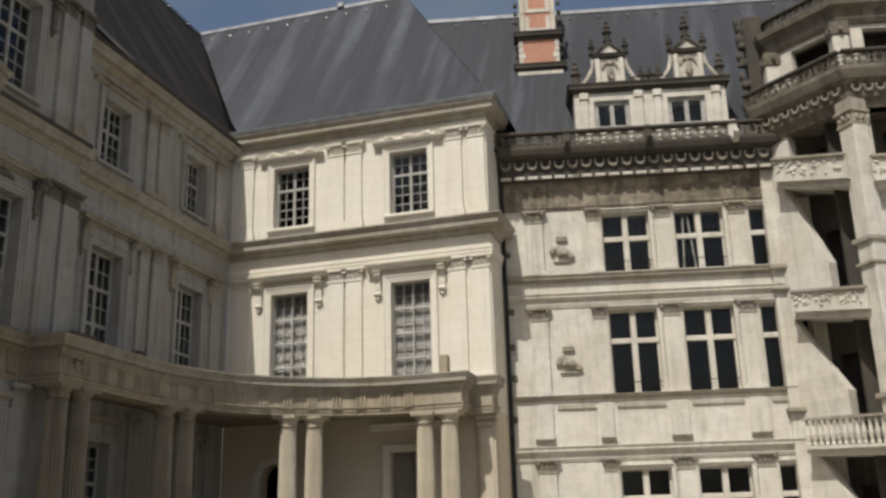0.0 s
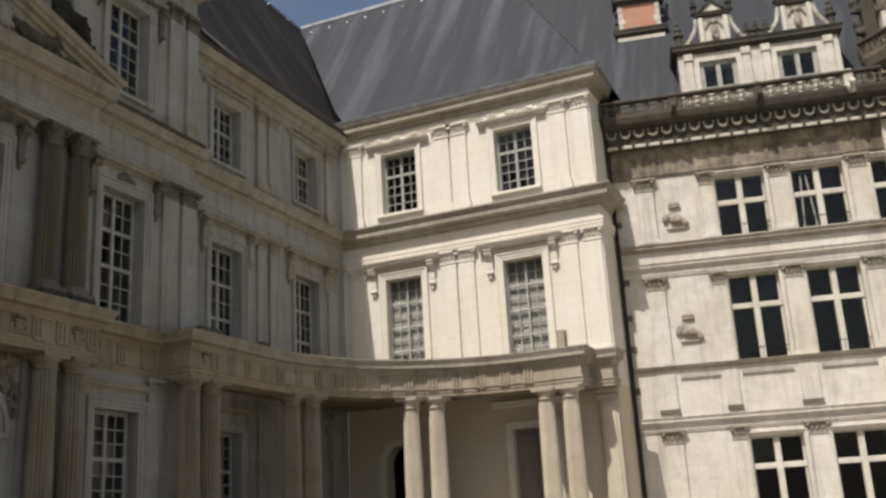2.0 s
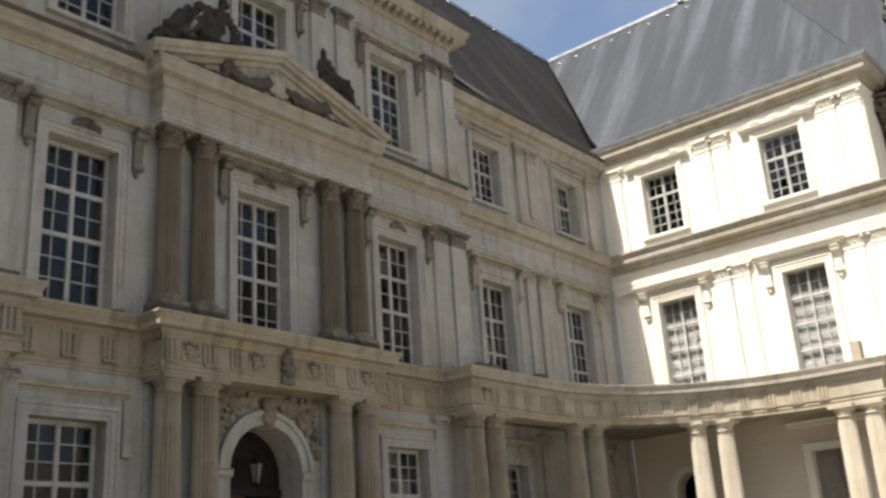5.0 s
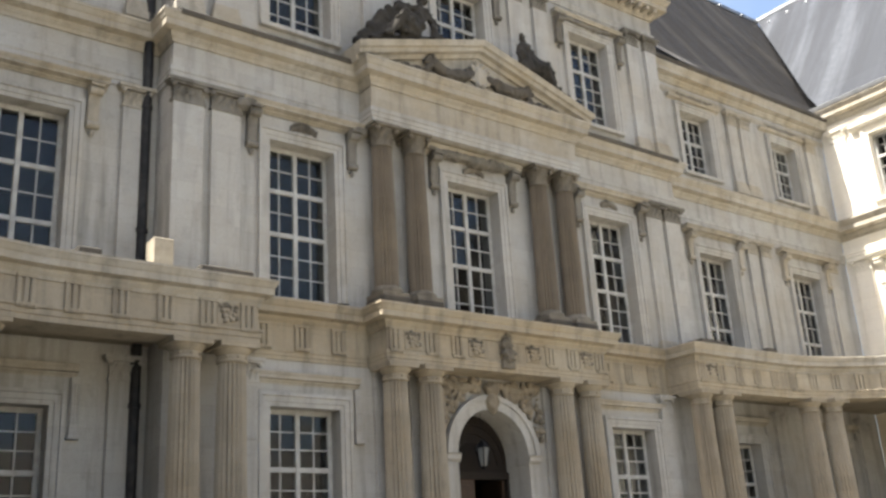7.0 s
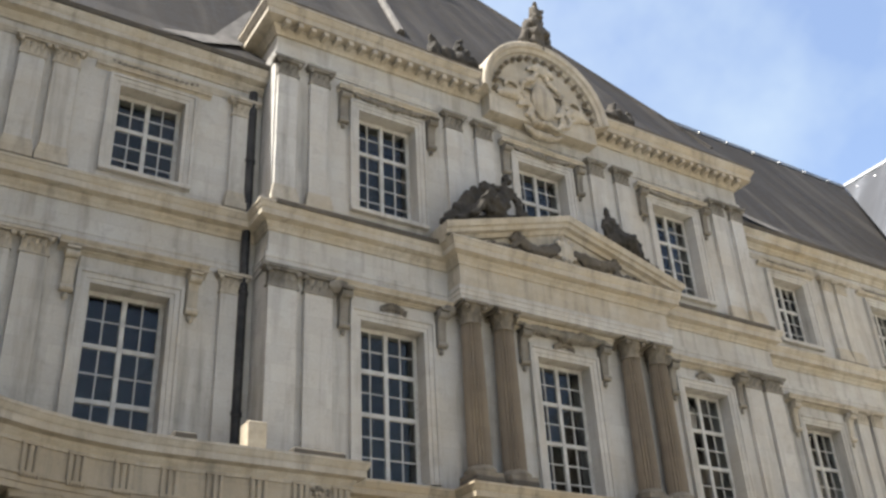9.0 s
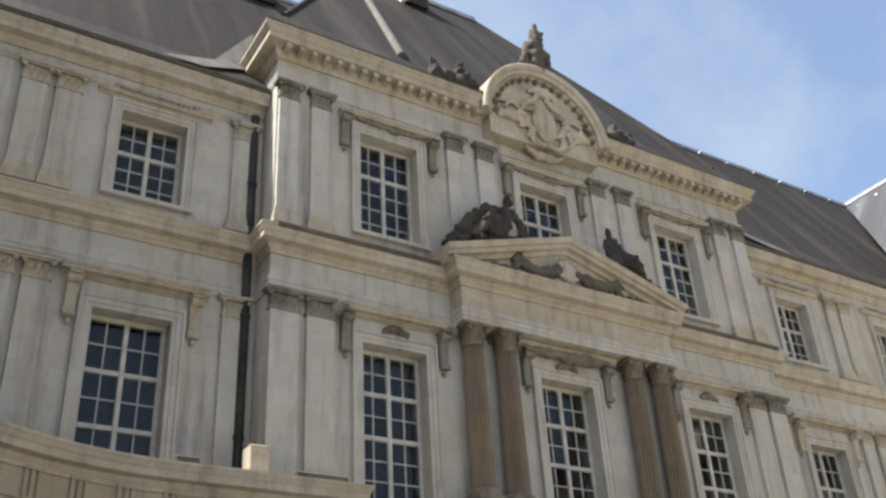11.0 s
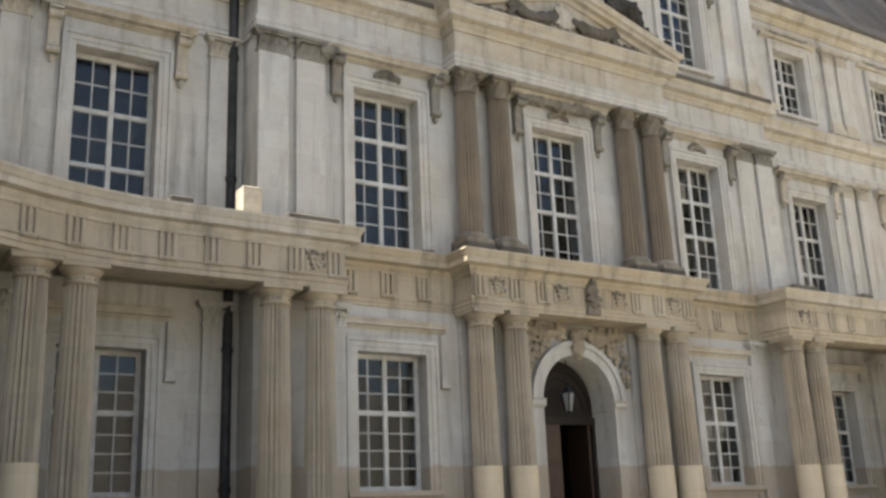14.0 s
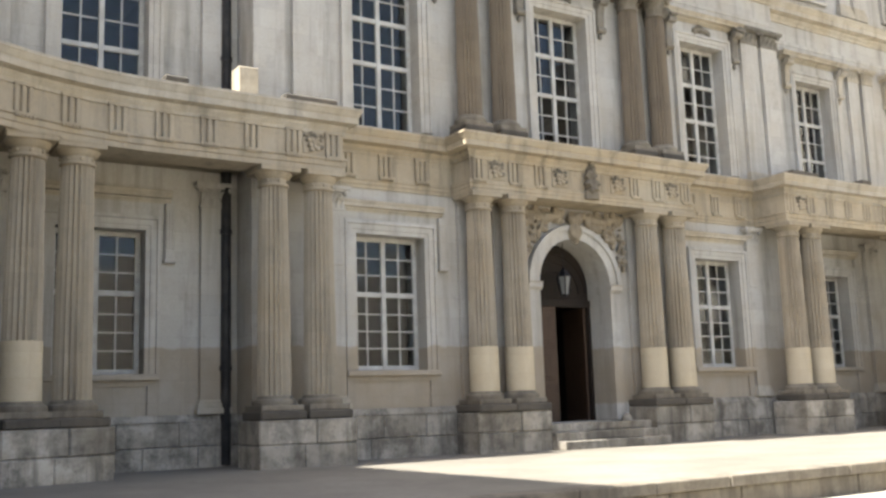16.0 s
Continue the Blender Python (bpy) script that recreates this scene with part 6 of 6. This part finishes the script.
bx(bm, -12.2, -11.35, -0.9, -0.3, 18.4, 24.6)
melted(part("buttress_carving", bm, SOOT, tower, "blackened carved stone finials"), 0.06, 3)


# ---- statues and loose things ----
def figure(name, label, place, spots, material, wild=0.35):
    bm = bmesh.new()
    for x, y, z, rx, ry, rz in spots:
        ball(bm, (x, y, z), (rx, ry, rz), 8, wild)
    g = random.Random(len(spots))
    for x, y, z, rx, ry, rz in spots:
        for k in range(5):
            ball(bm, (x + g.uniform(-0.8, 0.8) * rx, y + g.uniform(-0.5, 0.9) * ry, z + g.uniform(-0.8, 0.8) * rz), (rx * 0.45, ry * 0.5, rz * 0.45), 6, 0.6)
    ob = melted(new(name, link_mesh(name, bm, material, True)), 0.045, 2)
    ob.matrix_world = MAIN @ Matrix.Translation(place)
    return tagged(ob, label, "statue", "roof statues")


def limb(bm, joints, wild=0.25):
    """A chain of tapering round forms through (x, y, z, radius) joints."""
    for p, q in zip(joints, joints[1:]):
        n = max(2, int((Vector(q[:3]) - Vector(p[:3])).length / 0.07))
        for k in range(n + 1):
            c = [u + (v - u) * k / n for u, v in zip(p, q)]
            ball(bm, c[:3], (c[3], c[3], c[3]), 6, wild)


def statue(name, label, place, chains, material, voxel=0.035):
    bm = bmesh.new()
    g = random.Random(len(chains))
    for joints in chains:
        limb(bm, joints)
        for p, q in zip(joints, joints[1:]):
            for k in range(5):
                t = g.random()
                c = [u + (v - u) * t for u, v in zip(p, q)]
                an = g.uniform(0, 6.28)
                r = g.uniform(0.4, 0.6) * c[3]
                ball(bm, (c[0] + c[3] * math.cos(an) * 0.85, c[1] + 0.5 * c[3], c[2] + c[3] * math.sin(an) * 0.85), (r, r, r), 6, 0.8)
    ob = melted(new(name, link_mesh(name, bm, material, True)), voxel, 2)
    ob.matrix_world = MAIN @ Matrix.Translation(place)
    return tagged(ob, label, "statue", "roof statues")


statue("statue", "blackened reclining stone figure resting on the pediment slope", (2.1, 0.7, 15.9),
       [[(0.3, 0.05, 0.1, 0.27), (0.15, 0.05, 0.45, 0.22), (0.02, 0.05, 0.85, 0.25), (0.0, 0.08, 1.08, 0.09)],
        [(-0.02, 0.1, 1.26, 0.15), (-0.04, 0.12, 1.36, 0.14)],
        [(0.24, 0.08, 0.95, 0.11), (0.55, 0.16, 0.85, 0.11), (0.85, 0.2, 0.7, 0.1)],
        [(-0.22, 0.08, 0.95, 0.11), (-0.42, 0.12, 0.55, 0.12), (-0.4, 0.2, 0.15, 0.15), (-0.7, 0.15, 0.1, 0.14)],
        [(0.35, 0.1, 0.1, 0.2), (0.95, 0.3, 0.15, 0.16), (1.5, 0.15, -0.4, 0.1), (1.75, 0.2, -0.48, 0.08)],
        [(0.3, 0.2, 0.2, 0.18), (0.8, 0.4, 0.38, 0.14), (1.2, 0.32, -0.25, 0.09), (1.4, 0.36, -0.32, 0.07)],
        [(0.5, -0.05, 0.5, 0.4), (0.8, -0.08, 0.6, 0.34), (1.2, -0.08, 0.3, 0.28), (1.5, -0.05, -0.1, 0.26), (1.95, 0.0, -0.42, 0.16)],
        [(-0.6, 0, 0.12, 0.16), (-0.1, 0, 0.0, 0.2), (0.6, 0, -0.15, 0.2), (1.4, 0, -0.42, 0.18), (2.1, 0, -0.6, 0.14)],
        [(-0.15, 0.2, 0.7, 0.06), (0.25, 0.28, 0.3, 0.07), (0.7, 0.32, 0.05, 0.06)]], STATUE)
statue("statue", "blackened seated stone figure resting on the pediment slope", (-1.75, 0.7, 16.2),
       [[(-0.1, 0.05, 0.0, 0.28), (-0.05, 0.05, 0.3, 0.23), (0.0, 0.05, 0.6, 0.21), (0.02, 0.08, 0.76, 0.07)],
        [(0.03, 0.1, 0.9, 0.12), (0.04, 0.12, 0.97, 0.11)],
        [(0.16, 0.08, 0.65, 0.08), (0.3, 0.12, 0.35, 0.06), (0.2, 0.2, 0.12, 0.05)],
        [(-0.17, 0.08, 0.65, 0.08), (-0.35, 0.15, 0.35, 0.12), (-0.72, 0.15, 0.18, 0.12)],
        [(-0.15, 0.1, 0.0, 0.15), (-0.65, 0.25, 0.1, 0.18), (-1.05, 0.15, -0.3, 0.08)],
        [(-0.1, 0.15, -0.05, 0.14), (-0.7, 0.15, -0.08, 0.12), (-1.3, 0.1, -0.45, 0.08)],
        [(-0.85, 0.0, -0.05, 0.2), (-1.1, 0.05, -0.12, 0.17), (-1.05, 0.05, 0.12, 0.09), (-1.1, 0.06, 0.22, 0.08)],
        [(0.35, 0, 0.0, 0.1), (-0.3, 0, -0.15, 0.16), (-1.0, 0, -0.34, 0.16), (-1.7, 0, -0.55, 0.12), (-2.3, 0, -0.72, 0.08)]], STATUE)
statue("finial_bust", "weathered stone bust on top of the round pediment", (0.0, 0.5, 23.1),
       [[(0, 0, 0.05, 0.3), (0, 0, 0.4, 0.3), (0, 0.02, 0.85, 0.36), (0, 0.05, 1.2, 0.14)],
        [(0, 0.08, 1.45, 0.24), (0, 0.1, 1.65, 0.22)],
        [(0.36, 0, 1.0, 0.16), (0.45, 0.05, 0.6, 0.14), (0.55, 0.02, 0.15, 0.17), (0.75, 0.0, -0.1, 0.14)],
        [(-0.36, 0, 1.0, 0.16), (-0.44, 0.05, 0.6, 0.12), (-0.5, 0.0, 0.2, 0.14), (-0.7, 0.0, 0.0, 0.14)]], SOOT)
for s, label in ((1, "blackened carved stone trophy with helmets on the cornice"), (-1, "small blackened carved stone trophy on the cornice")):
    k = 1.0 if s > 0 else 0.75
    figure("trophy", label, (s * 3.35, 0.35, 21.32),
           [(-0.75 * s * k, 0, 0.2 * k, 0.3, 0.25, 0.25 * k), (-0.3 * s * k, 0, 0.35 * k, 0.3, 0.25, 0.4 * k), (-0.3 * s * k, 0, 0.85 * k, 0.16, 0.16, 0.2 * k), (0.2 * s * k, 0, 0.3 * k, 0.28, 0.22, 0.36 * k),
            (0.65 * s * k, 0, 0.3 * k, 0.2, 0.2, 0.38 * k), (0.68 * s * k, 0, 0.75 * k, 0.13, 0.13, 0.17 * k)], STATUE, 0.6)

lantern = thing("hanging_lantern", MAIN @ Matrix.Translation((0, -0.35, 4.55)), "iron and glass lantern hanging in the door arch", "lantern")
bm = bmesh.new()
lathe(bm, [(0.012, 0.55), (0.012, 1.25)], (0, 0, 0), 6)
lathe(bm, [(0.2, 0.34), (0.12, 0.48), (0.04, 0.56), (0.02, 0.6)], (0, 0, 0), 6)
lathe(bm, [(0.03, -0.2), (0.1, -0.16), (0.11, -0.13)], (0, 0, 0), 6)
for k in range(6):
    an = math.pi / 3 * k
    q = bx(bm, -0.012, 0.012, -0.012, 0.012, 0, 1)
    for v in q:
        r = 0.1 + 0.1 * v.co.z
        v.co = Vector((v.co.x + r * math.cos(an), v.co.y + r * math.sin(an), -0.14 + 0.5 * v.co.z))
part("lantern_frame", bm, IRON, lantern)
bm = bmesh.new()
lathe(bm, [(0.095, -0.13), (0.185, 0.34)], (0, 0, 0), 6)
MILK = Mat("frosted_lantern_glass", 0.35).done((0.11, 0.115, 0.115))
part("lantern_glass", bm, MILK, lantern, "pale frosted lantern glass")

bm = bmesh.new()
lathe(bm, [(0.2, 0), (0.2, 0.25), (0.17, 0.42), (0.08, 0.52), (0.01, 0.55)], (0, 0, 0), 14)
g = new("guard_stone", link_mesh("guard_stone", bm, PLINTH, True))
g.matrix_world = MAIN @ Matrix.Translation((-1.25, 0.4, TERRACE + 0.4)) @ Matrix.Scale(0.75, 4)
tagged(g, "small rounded pale guard stone on the doorstep", "guard stone")

steps = thing("court_steps", pose(-9.6, 16.2, 0), "pale stone steps up to the terrace", "steps")
for k in range(3):
    bm = bmesh.new()
    bx(bm, -0.5, 0.9 - 0.3 * k, -1.0, 1.6, 0.155 * k, 0.155 * (k + 1), 0.015)
    part("step", bm, CREAM, steps)
